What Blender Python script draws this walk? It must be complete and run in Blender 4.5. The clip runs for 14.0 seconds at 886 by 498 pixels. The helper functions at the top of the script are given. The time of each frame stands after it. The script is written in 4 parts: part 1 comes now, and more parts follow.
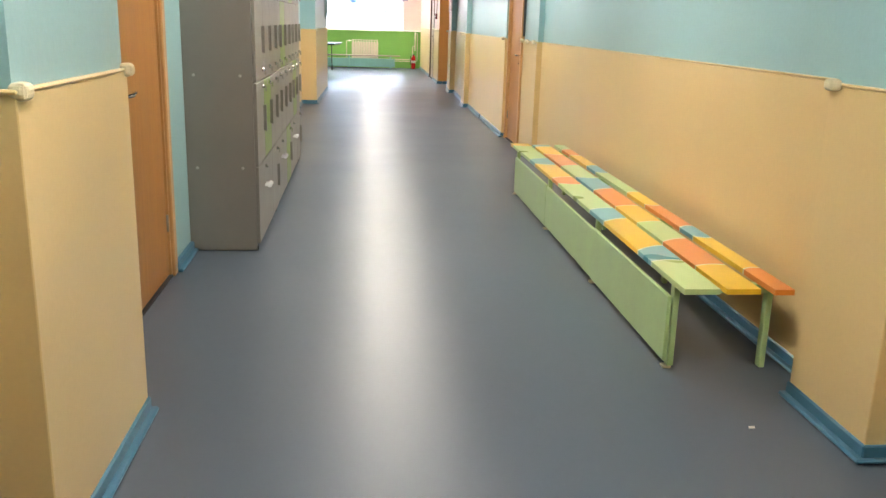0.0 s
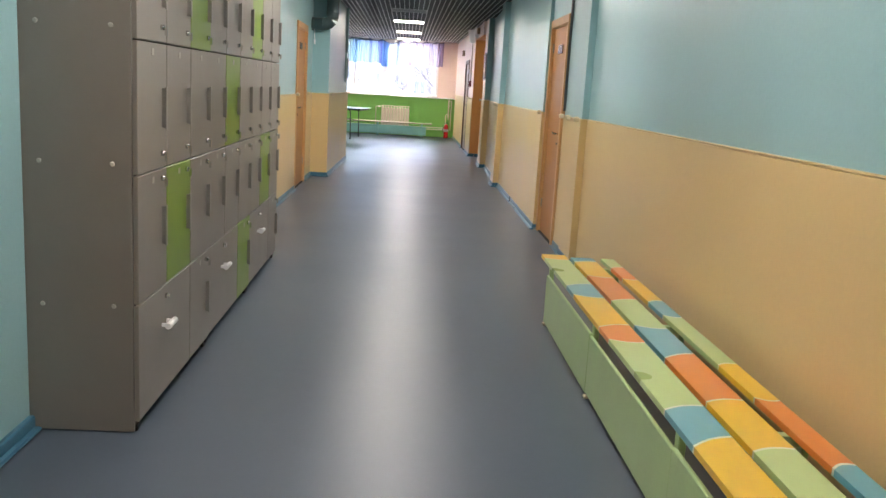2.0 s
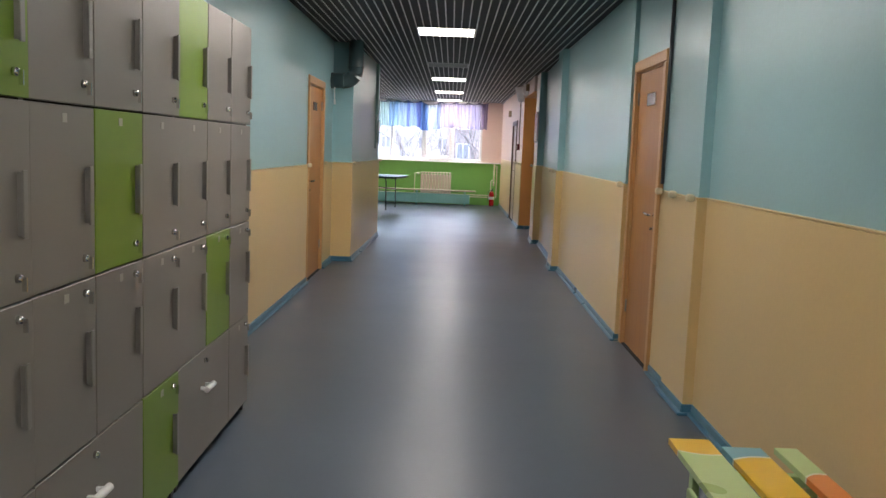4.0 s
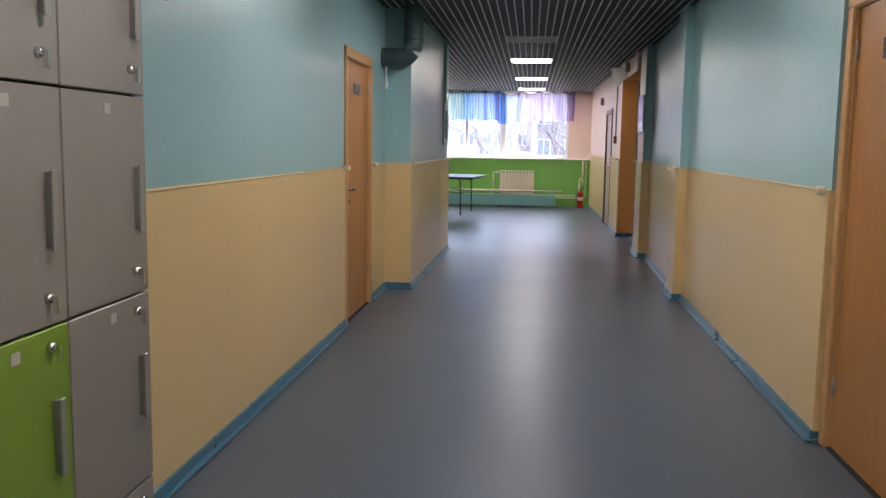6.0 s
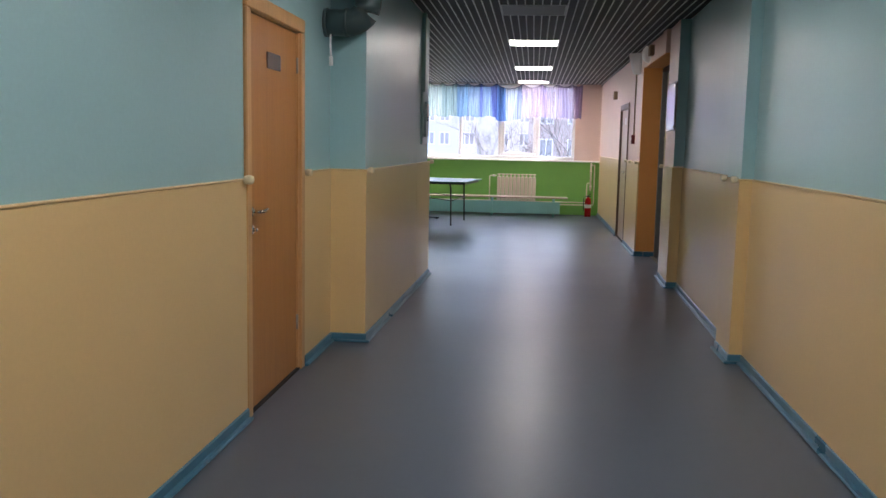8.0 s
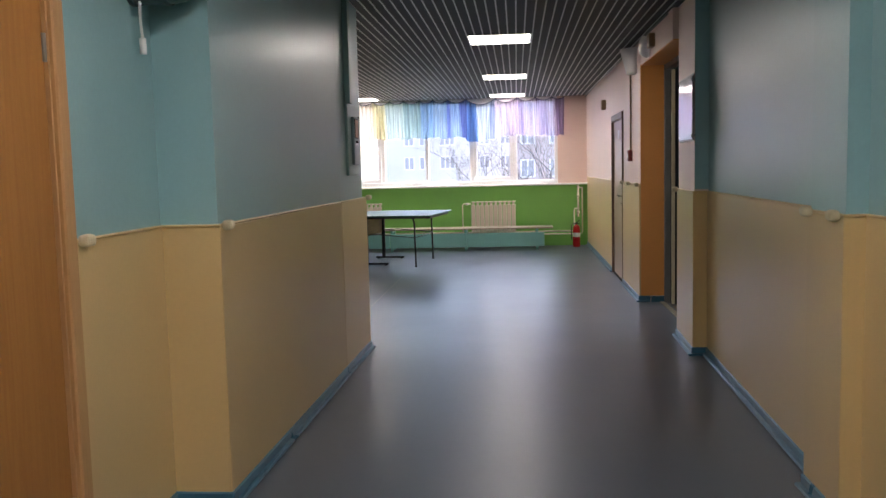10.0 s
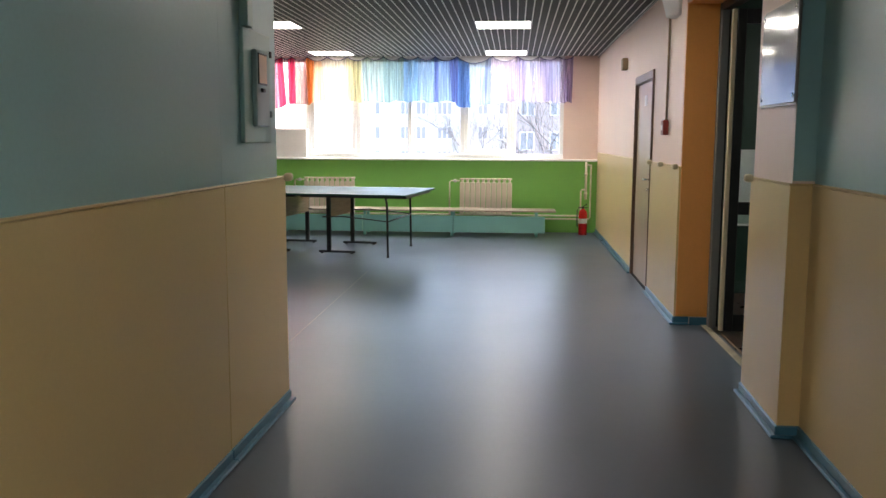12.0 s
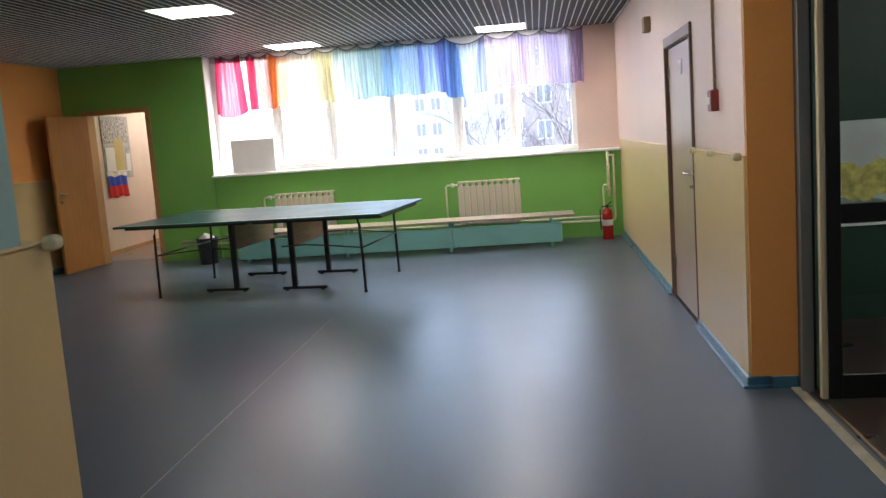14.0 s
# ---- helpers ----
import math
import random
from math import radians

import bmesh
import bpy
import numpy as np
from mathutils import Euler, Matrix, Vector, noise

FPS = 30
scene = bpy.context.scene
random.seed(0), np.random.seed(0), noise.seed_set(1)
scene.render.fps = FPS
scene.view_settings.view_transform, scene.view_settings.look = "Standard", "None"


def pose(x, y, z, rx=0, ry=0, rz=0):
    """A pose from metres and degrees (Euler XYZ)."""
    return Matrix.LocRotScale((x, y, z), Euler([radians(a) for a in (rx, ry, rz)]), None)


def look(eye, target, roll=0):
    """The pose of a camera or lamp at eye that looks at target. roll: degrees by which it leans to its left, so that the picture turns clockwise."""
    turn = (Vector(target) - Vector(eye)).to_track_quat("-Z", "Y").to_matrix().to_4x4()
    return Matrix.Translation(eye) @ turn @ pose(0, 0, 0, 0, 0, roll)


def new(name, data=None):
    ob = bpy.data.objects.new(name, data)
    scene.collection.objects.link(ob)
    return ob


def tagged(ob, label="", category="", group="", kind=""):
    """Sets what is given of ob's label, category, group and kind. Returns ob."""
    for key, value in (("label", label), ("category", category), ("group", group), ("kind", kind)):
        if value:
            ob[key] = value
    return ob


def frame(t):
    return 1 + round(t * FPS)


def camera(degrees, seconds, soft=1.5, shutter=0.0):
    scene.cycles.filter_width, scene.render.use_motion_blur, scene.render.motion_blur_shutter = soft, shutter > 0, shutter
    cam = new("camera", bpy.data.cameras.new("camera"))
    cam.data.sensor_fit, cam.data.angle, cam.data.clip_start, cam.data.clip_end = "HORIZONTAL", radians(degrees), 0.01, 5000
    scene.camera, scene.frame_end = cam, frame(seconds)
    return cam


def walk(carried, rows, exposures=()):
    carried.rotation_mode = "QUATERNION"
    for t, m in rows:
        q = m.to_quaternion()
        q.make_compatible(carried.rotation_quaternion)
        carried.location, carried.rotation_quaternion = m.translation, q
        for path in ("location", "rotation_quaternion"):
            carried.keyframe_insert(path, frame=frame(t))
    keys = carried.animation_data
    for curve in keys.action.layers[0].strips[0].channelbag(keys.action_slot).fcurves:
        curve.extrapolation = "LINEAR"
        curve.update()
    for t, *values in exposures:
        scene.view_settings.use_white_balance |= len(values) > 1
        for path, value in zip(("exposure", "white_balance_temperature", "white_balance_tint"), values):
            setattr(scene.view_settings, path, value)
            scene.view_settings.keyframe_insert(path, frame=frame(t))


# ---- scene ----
cam = camera(54.4, 14.0)
PATH = [
    (0, (0.334, 0.478, 1.357), (0.518, 2.404, 0.848), 1.6),
    (0.5, (0.396, 0.864, 1.339), (0.536, 2.801, 0.86), -0.0),
    (1, (0.505, 1.319, 1.351), (0.633, 3.274, 0.949), -1.0),
    (1.5, (0.578, 1.818, 1.388), (0.694, 3.783, 1.032), 1.0),
    (2, (0.685, 2.387, 1.372), (0.784, 4.351, 1.004), 3.4),
    (2.5, (0.721, 2.91, 1.391), (0.746, 4.893, 1.134), 2.7),
    (3, (0.733, 3.474, 1.387), (0.733, 5.456, 1.124), 2.3),
    (3.2, (0.765, 3.704, 1.389), (0.756, 5.687, 1.133), 2.4),
    (5.3, (0.695, 6.124, 1.4), (0.708, 8.114, 1.194), 0.9),
    (5.5, (0.698, 6.364, 1.391), (0.693, 8.354, 1.19), -0.1),
    (6, (0.673, 6.945, 1.372), (0.475, 8.92, 1.13), 0.9),
    (6.5, (0.638, 7.527, 1.372), (0.46, 9.5, 1.102), 2.9),
    (7, (0.679, 8.106, 1.392), (0.478, 10.078, 1.123), 3.0),
    (7.2, (0.67, 8.328, 1.368), (0.477, 10.301, 1.104), 3.1),
    (9.3, (0.747, 10.703, 1.39), (0.511, 12.676, 1.163), -2.2),
    (9.5, (0.765, 10.962, 1.379), (0.524, 12.935, 1.155), -1.9),
    (10, (0.774, 11.511, 1.397), (0.601, 13.495, 1.21), -1.4),
    (10.5, (0.812, 12.069, 1.392), (0.627, 14.051, 1.194), -0.7),
    (11, (0.807, 12.639, 1.386), (0.659, 14.619, 1.148), 0.3),
    (11.5, (0.794, 13.214, 1.391), (0.641, 15.192, 1.138), -0.2),
    (12, (0.783, 13.777, 1.386), (0.62, 15.754, 1.131), 0.3),
    (12.5, (0.806, 14.332, 1.392), (0.638, 16.312, 1.166), -1.7),
    (13, (0.873, 14.897, 1.385), (0.696, 16.874, 1.141), -2.3),
    (13.5, (0.926, 15.42, 1.405), (0.738, 17.395, 1.149), -3.5),
    (14, (0.984, 15.863, 1.405), (0.754, 17.832, 1.141), -4.2),
]
EXPOSURE = [(0, 4.77, 6600, 12), (0.5, 4.72, 6600, 12), (1, 4.42, 6600, 12), (1.5, 4.28, 6500, 12), (2, 4.22, 6350, 15), (2.5, 4.05, 6250, 15), (3, 3.75, 6300, 15), (5.5, 3.64, 6150, 19), (6.5, 3.67, 6150, 19), (7, 3.57, 6150, 20), (9.5, 3.41, 6200, 20), (10.5, 3.48, 6400, 15), (11.5, 3.70, 6450, 12), (13, 3.62, 6250, 11), (14, 3.64, 6150, 12)]
walk(cam, [(t, look(eye, target, roll)) for t, eye, target, roll in PATH], EXPOSURE)

# ---- light ----
world = bpy.data.worlds.new("overcast_sky")
scene.world = world
world.use_nodes = True
wn = world.node_tree.nodes
sky = wn.new("ShaderNodeTexSky")
sky.sky_type, sky.sun_disc = "NISHITA", False
sky.sun_elevation, sky.sun_rotation = radians(55), radians(50)
sky.air_density, sky.dust_density = 1.0, 4.5
wn["Background"].inputs["Strength"].default_value = 0.13
world.node_tree.links.new(sky.outputs["Color"], wn["Background"].inputs["Color"])
sun = new("sun", bpy.data.lights.new("sun", "SUN"))
sun.data.energy, sun.data.angle, sun.data.color = 0.5, radians(25), (1.0, 0.96, 0.9)
sun.matrix_world = look((0, 0, 30), (-4.4, -3.7, 21.8))
LAMP = 2.4          # radiance of the ceiling panels


# ---- materials ----
def material(name, color, rough=0.5, metal=0.0, spec=0.5, vary=0.12, scale=3.0, fine=60.0, bump=0.0, bump_scale=120.0,
             rough_vary=0.03, random_piece=0.0, alpha=1.0):
    m = bpy.data.materials.new(name)
    m.use_nodes = True
    nt = m.node_tree
    n, l = nt.nodes, nt.links
    b = n["Principled BSDF"]
    geo = n.new("ShaderNodeNewGeometry")
    big = n.new("ShaderNodeTexNoise")
    big.inputs["Scale"].default_value, big.inputs["Detail"].default_value = scale, 2
    small = n.new("ShaderNodeTexNoise")
    small.inputs["Scale"].default_value, small.inputs["Detail"].default_value = fine, 3
    l.new(geo.outputs["Position"], big.inputs["Vector"])
    l.new(geo.outputs["Position"], small.inputs["Vector"])
    add = n.new("ShaderNodeMath")
    add.operation = "MULTIPLY_ADD"
    l.new(small.outputs["Fac"], add.inputs[0])
    add.inputs[1].default_value = 0.4
    l.new(big.outputs["Fac"], add.inputs[2])
    ramp = n.new("ShaderNodeMapRange")
    ramp.inputs["From Min"].default_value, ramp.inputs["From Max"].default_value = 0.4, 1.0
    ramp.inputs["To Min"].default_value, ramp.inputs["To Max"].default_value = 1 - vary, 1 + vary
    l.new(add.outputs[0], ramp.inputs["Value"])
    mul = n.new("ShaderNodeVectorMath")
    mul.operation = "SCALE"
    mul.inputs[0].default_value = color
    l.new(ramp.outputs[0], mul.inputs["Scale"])
    out = mul.outputs[0]
    if random_piece:
        info = n.new("ShaderNodeObjectInfo")
        r2 = n.new("ShaderNodeMapRange")
        r2.inputs["To Min"].default_value, r2.inputs["To Max"].default_value = 1 - random_piece, 1 + random_piece
        l.new(info.outputs["Random"], r2.inputs["Value"])
        m2 = n.new("ShaderNodeVectorMath")
        m2.operation = "SCALE"
        l.new(out, m2.inputs[0])
        l.new(r2.outputs[0], m2.inputs["Scale"])
        out = m2.outputs[0]
    l.new(out, b.inputs["Base Color"])
    rr = n.new("ShaderNodeMapRange")
    rr.inputs["From Min"].default_value, rr.inputs["From Max"].default_value = 0.3, 0.7
    rr.inputs["To Min"].default_value, rr.inputs["To Max"].default_value = max(0.02, rough - rough_vary), min(1, rough + rough_vary)
    l.new(big.outputs["Fac"], rr.inputs["Value"])
    l.new(rr.outputs[0], b.inputs["Roughness"])
    b.inputs["Metallic"].default_value = metal
    b.inputs["Specular IOR Level"].default_value = spec
    if bump:
        bt = n.new("ShaderNodeTexNoise")
        bt.inputs["Scale"].default_value, bt.inputs["Detail"].default_value = bump_scale, 3
        l.new(geo.outputs["Position"], bt.inputs["Vector"])
        bp = n.new("ShaderNodeBump")
        bp.inputs["Strength"].default_value, bp.inputs["Distance"].default_value = bump, 0.004
        l.new(bt.outputs["Fac"], bp.inputs["Height"])
        l.new(bp.outputs["Normal"], b.inputs["Normal"])
    return m


def wood(name, color, dark, rough=0.4, grain=(30.0, 30.0, 1.6), spec=0.4):
    m = material(name, color, rough, vary=0.08, spec=spec, bump=0.05)
    nt = m.node_tree
    n, l = nt.nodes, nt.links
    geo = n["Geometry"]
    mp = n.new("ShaderNodeMapping")
    mp.inputs["Scale"].default_value = grain
    l.new(geo.outputs["Position"], mp.inputs["Vector"])
    w = n.new("ShaderNodeTexNoise")
    w.inputs["Scale"].default_value, w.inputs["Detail"].default_value, w.inputs["Distortion"].default_value = 1.2, 6, 1.2
    l.new(mp.outputs[0], w.inputs["Vector"])
    ramp = n.new("ShaderNodeValToRGB")
    ramp.color_ramp.elements[0].position, ramp.color_ramp.elements[1].position = 0.35, 0.62
    ramp.color_ramp.elements[0].color, ramp.color_ramp.elements[1].color = (*dark, 1), (*color, 1)
    l.new(w.outputs["Fac"], ramp.inputs["Fac"])
    scl = [x for x in n if x.bl_idname == "ShaderNodeVectorMath"][0]
    l.new(ramp.outputs["Color"], scl.inputs[0])
    return m


def glow(name, color, strength):
    m = bpy.data.materials.new(name)
    m.use_nodes = True
    b = m.node_tree.nodes["Principled BSDF"]
    b.inputs["Base Color"].default_value = (0.8, 0.8, 0.8, 1)
    b.inputs["Emission Color"].default_value = (*color, 1)
    b.inputs["Emission Strength"].default_value = strength
    return m


def glass(name, tint=(1, 1, 1), rough=0.0):
    m = bpy.data.materials.new(name)
    m.use_nodes = True
    b = m.node_tree.nodes["Principled BSDF"]
    b.inputs["Base Color"].default_value = (*tint, 1)
    b.inputs["Transmission Weight"].default_value = 1.0
    b.inputs["Roughness"].default_value = rough
    b.inputs["IOR"].default_value = 1.45
    return m


def sheer(name, color, cover):
    m = bpy.data.materials.new(name)
    m.use_nodes = True
    n, l = m.node_tree.nodes, m.node_tree.links
    n.remove(n["Principled BSDF"])
    clear, dif, trl = n.new("ShaderNodeBsdfTransparent"), n.new("ShaderNodeBsdfDiffuse"), n.new("ShaderNodeBsdfTranslucent")
    dif.inputs["Color"].default_value = trl.inputs["Color"].default_value = (*[min(0.9, 1.2 * c) for c in color], 1)
    a, b = n.new("ShaderNodeMixShader"), n.new("ShaderNodeMixShader")
    a.inputs[0].default_value, b.inputs[0].default_value = 0.7, cover
    geo, mp, ns, rm = n.new("ShaderNodeNewGeometry"), n.new("ShaderNodeMapping"), n.new("ShaderNodeTexNoise"), n.new("ShaderNodeMapRange")
    mp.inputs["Scale"].default_value = (46, 0, 1.1)
    ns.inputs["Scale"].default_value, ns.inputs["Detail"].default_value = 1.0, 2
    rm.inputs["From Min"].default_value, rm.inputs["From Max"].default_value = 0.35, 0.68
    rm.inputs["To Min"].default_value, rm.inputs["To Max"].default_value = cover * 0.8, min(0.98, cover * 1.35 + 0.2)
    l.new(geo.outputs["Position"], mp.inputs["Vector"])
    l.new(mp.outputs[0], ns.inputs["Vector"])
    l.new(ns.outputs["Fac"], rm.inputs["Value"])
    l.new(rm.outputs[0], b.inputs[0])
    thick = n.new("ShaderNodeValToRGB")      # cloth lies double in the folds
    thick.color_ramp.elements[0].position, thick.color_ramp.elements[1].position = 0.42, 0.60
    thick.color_ramp.elements[0].color, thick.color_ramp.elements[1].color = (*color, 1), (*[c * c for c in color], 1)
    l.new(ns.outputs["Fac"], thick.inputs["Fac"])
    l.new(thick.outputs["Color"], clear.inputs["Color"])
    l.new(dif.outputs[0], a.inputs[1])
    l.new(trl.outputs[0], a.inputs[2])
    l.new(clear.outputs[0], b.inputs[1])
    l.new(a.outputs[0], b.inputs[2])
    l.new(b.outputs[0], n["Material Output"].inputs["Surface"])
    return m


TEAL = material("teal_oil_paint", (0.30, 0.505, 0.54), 0.34, spec=0.5, vary=0.06, scale=1.3, bump=0.12, bump_scale=45)
CREAM = material("cream_oil_paint", (0.70, 0.515, 0.243), 0.33, spec=0.75, vary=0.05, scale=1.1, bump=0.10, bump_scale=45)
RAIL = material("cream_rail_plastic", (0.70, 0.62, 0.42), 0.4, vary=0.06)
SKIRT = material("blue_skirting_plastic", (0.055, 0.17, 0.26), 0.3, vary=0.08, scale=3)
FLOOR = material("blue_grey_linoleum", (0.080, 0.105, 0.138), 0.35, spec=0.36, vary=0.07, scale=0.9, fine=260, bump=0.16, bump_scale=5, rough_vary=0.025)
SLAT = material("anthracite_ceiling_slat", (0.03, 0.033, 0.042), 0.65, spec=0.2, vary=0.1)
STRIP = material("pale_ceiling_strip", (0.70, 0.70, 0.72), 0.45)
WHITE = material("white_plaster", (0.78, 0.76, 0.73), 0.7, vary=0.05)
PINK = material("pale_peach_paint", (0.79, 0.62, 0.54), 0.45, vary=0.05, scale=1.2, bump=0.08, bump_scale=45)
ORANGE = material("orange_peach_paint", (0.86, 0.38, 0.10), 0.45, vary=0.06, scale=1.2, bump=0.08, bump_scale=45)
GREEN = material("bright_green_paint", (0.235, 0.58, 0.125), 0.4, vary=0.06, scale=1.2, bump=0.08, bump_scale=45)
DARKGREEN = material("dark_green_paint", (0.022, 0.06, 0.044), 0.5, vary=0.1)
BEECH = wood("beech_veneer", (0.43, 0.20, 0.056), (0.39, 0.172, 0.046))
CASING = wood("beech_casing", (0.58, 0.34, 0.15), (0.53, 0.30, 0.13))
LOCKER = material("warm_grey_laminate", (0.228, 0.210, 0.188), 0.38, vary=0.05, scale=4, fine=300)
LOCKER_GREEN = material("olive_green_laminate", (0.17, 0.27, 0.03), 0.36, vary=0.05, scale=4, fine=300)
HANDLE = material("grey_aluminium", (0.30, 0.29, 0.27), 0.38, metal=0.5)
CHROME = material("chrome", (0.75, 0.75, 0.74), 0.12, metal=1.0, vary=0.03)
BLACK = material("black_plastic", (0.02, 0.02, 0.022), 0.4)
DARKGAP = material("dark_gap", (0.015, 0.014, 0.013), 0.8)
PVC = material("white_pvc", (0.82, 0.82, 0.82), 0.3, vary=0.03)
ENAMEL = material("cream_radiator_enamel", (0.80, 0.74, 0.60), 0.3, vary=0.04)
BENCHGREEN = material("pale_green_gloss_paint", (0.42, 0.58, 0.27), 0.32, vary=0.07, scale=6, bump=0.1, bump_scale=25)
AQUA = material("aqua_gloss_paint", (0.25, 0.56, 0.52), 0.35, vary=0.06)
DEADRIM = material("grey_lamp_rim", (0.5, 0.5, 0.52), 0.5)
DEADFACE = material("unlit_grey_diffuser", (0.16, 0.16, 0.17), 0.5)
LAMPGLOW = glow("lit_panel", (1.0, 0.92, 0.80), LAMP)


# ---- building blocks ----
def box(bm, x0, x1, y0, y1, z0, z1, bevel=0.0, seg=1):
    vs = [bm.verts.new((x, y, z)) for x in (x0, x1) for y in (y0, y1) for z in (z0, z1)]
    fs = [bm.faces.new([vs[i] for i in f]) for f in ((0, 1, 3, 2), (4, 6, 7, 5), (0, 4, 5, 1), (2, 3, 7, 6), (0, 2, 6, 4), (1, 5, 7, 3))]
    if bevel:
        es = list({e for f in fs for e in f.edges})
        bmesh.ops.bevel(bm, geom=es, offset=bevel, segments=seg, affect="EDGES", profile=0.5)
    return vs


def tube(bm, path, radius, sides=10, caps=True):
    """A round bar along a list of points."""
    pts = [Vector(p) for p in path]
    rings = []
    for i, p in enumerate(pts):
        d = (pts[min(i + 1, len(pts) - 1)] - pts[max(i - 1, 0)]).normalized()
        up = Vector((0, 0, 1)) if abs(d.z) < 0.9 else Vector((1, 0, 0))
        a = d.cross(up).normalized()
        b = d.cross(a)
        r = radius[i] if isinstance(radius, (list, tuple)) else radius
        rings.append([bm.verts.new(p + r * (math.cos(2 * math.pi * k / sides) * a + math.sin(2 * math.pi * k / sides) * b)) for k in range(sides)])
    for r0, r1 in zip(rings, rings[1:]):
        for k in range(sides):
            f = bm.faces.new((r0[k], r0[(k + 1) % sides], r1[(k + 1) % sides], r1[k]))
            f.smooth = True
    if caps:
        bm.faces.new(rings[0][::-1])
        bm.faces.new(rings[-1])
    return rings


def turn(bm, profile, centre=(0, 0, 0), axis="z", sides=20):
    """A body of revolution from (radius, height) pairs."""
    rings = []
    for r, h in profile:
        ring = []
        for k in range(sides):
            c, s = r * math.cos(2 * math.pi * k / sides), r * math.sin(2 * math.pi * k / sides)
            v = {"z": (c, s, h), "x": (h, c, s), "y": (c, h, s)}[axis]
            ring.append(bm.verts.new(Vector(centre) + Vector(v)))
        rings.append(ring)
    for r0, r1 in zip(rings, rings[1:]):
        for k in range(sides):
            f = bm.faces.new((r0[k], r0[(k + 1) % sides], r1[(k + 1) % sides], r1[k]))
            f.smooth = True
    bm.faces.new(rings[0][::-1])
    bm.faces.new(rings[-1])


def mesh_of(name, bm, mats):
    bmesh.ops.recalc_face_normals(bm, faces=bm.faces)
    me = bpy.data.meshes.new(name)
    bm.to_mesh(me)
    bm.free()
    for m in (mats if isinstance(mats, (list, tuple)) else [mats]):
        me.materials.append(m)
    return me


def part(name, bm, mat, parent, label=""):
    ob = new(name, mesh_of(name, bm, mat))
    ob.parent = parent
    if label:
        tagged(ob, label)
    return ob


def boxpart(name, dims, mat, parent, label="", bevel=0.0, seg=1):
    bm = bmesh.new()
    box(bm, *dims, bevel, seg)
    return part(name, bm, mat, parent, label)


def thing(name, m, label, category, group="", kind=""):
    ob = new(name)
    ob.empty_display_size = 0.1
    ob.matrix_basis = m
    return tagged(ob, label, category, group, kind)


def structure(name, bm, mat, label, category="structure"):
    return tagged(new(name, mesh_of(name, bm, mat)), label, category, kind="structure")


def slab(name, dims, mat, label, category, bevel=0.0, lean=(0, 1, 0)):
    """A block of the building; lean: (y0, y1, dx) slides it sideways along its length, for walls that are not quite parallel."""
    bm = bmesh.new()
    box(bm, *dims, bevel)
    for v in bm.verts:
        v.co.x += lean[2] * (v.co.y - lean[0]) / (lean[1] - lean[0])
    return structure(name, bm, mat, label, category)


# ---- floor and ceiling ----
CEIL = 2.60
XL0, XL1, XP, XR, XRP, XH = -0.685, -0.693, -0.45, 2.12, 2.065, 2.005
XPM, XPE = -0.415, -0.403     # the left pier is not quite parallel to the corridor: its face at the joint and at the far end
BACK = 26.68
slab("floor", (-1.1, 2.265, -3.0, 18.0, -0.15, 0.0), FLOOR, "glossy blue-grey linoleum floor of the corridor", "floor")
slab("floor_hall", (-5.4, 2.265, 18.0, 27.1, -0.15, 0.0), FLOOR, "glossy blue-grey linoleum floor of the hall", "floor")

bm = bmesh.new()
box(bm, -1.1, 2.4, -3.0, 18.0, CEIL + 0.09, CEIL + 0.3)
box(bm, -5.4, 2.4, 18.0, 27.1, CEIL + 0.09, CEIL + 0.3)
for f in bm.faces:
    f.material_index = 2


def slats(bm, xa, xb, ya, yb, pitch=0.075):
    """Dark slats along y with a thin pale strip in each joint."""
    count = max(1, round((xb - xa) / pitch))
    step = (xb - xa) / count
    for k in range(count):
        x = xa + k * step
        box(bm, x + 0.0095, x + step - 0.002, ya, yb, CEIL, CEIL + 0.018)
        bm.faces.ensure_lookup_table()
        first = len(bm.faces)
        box(bm, x - 0.0015, x + 0.009, ya, yb, CEIL - 0.004, CEIL + 0.02)
        bm.faces.ensure_lookup_table()
        for f in bm.faces[first:]:
            f.material_index = 1


LAMP_X = (0.335, 0.935)
LAMP_Y = (1.7, 4.9, 8.1, 11.0, 13.45, 19.55, 23.0, 26.05)
DEAD_Y = 17.0
# strips left and right of the lamp row, and between the lamps
slats(bm, -0.78, LAMP_X[0], -3.0, 18.0)
slats(bm, -5.35, LAMP_X[0], 18.0, 26.95)
slats(bm, LAMP_X[1], 2.2, -3.0, 26.95)
stops = sorted([*LAMP_Y, DEAD_Y])
for a, b in zip([-3.6, *stops], [*stops, 26.95]):
    slats(bm, LAMP_X[0], LAMP_X[1], a + 0.6, b)
structure("ceiling", bm, [SLAT, STRIP, DARKGAP], "dark slatted metal ceiling with thin pale strips", "ceiling")


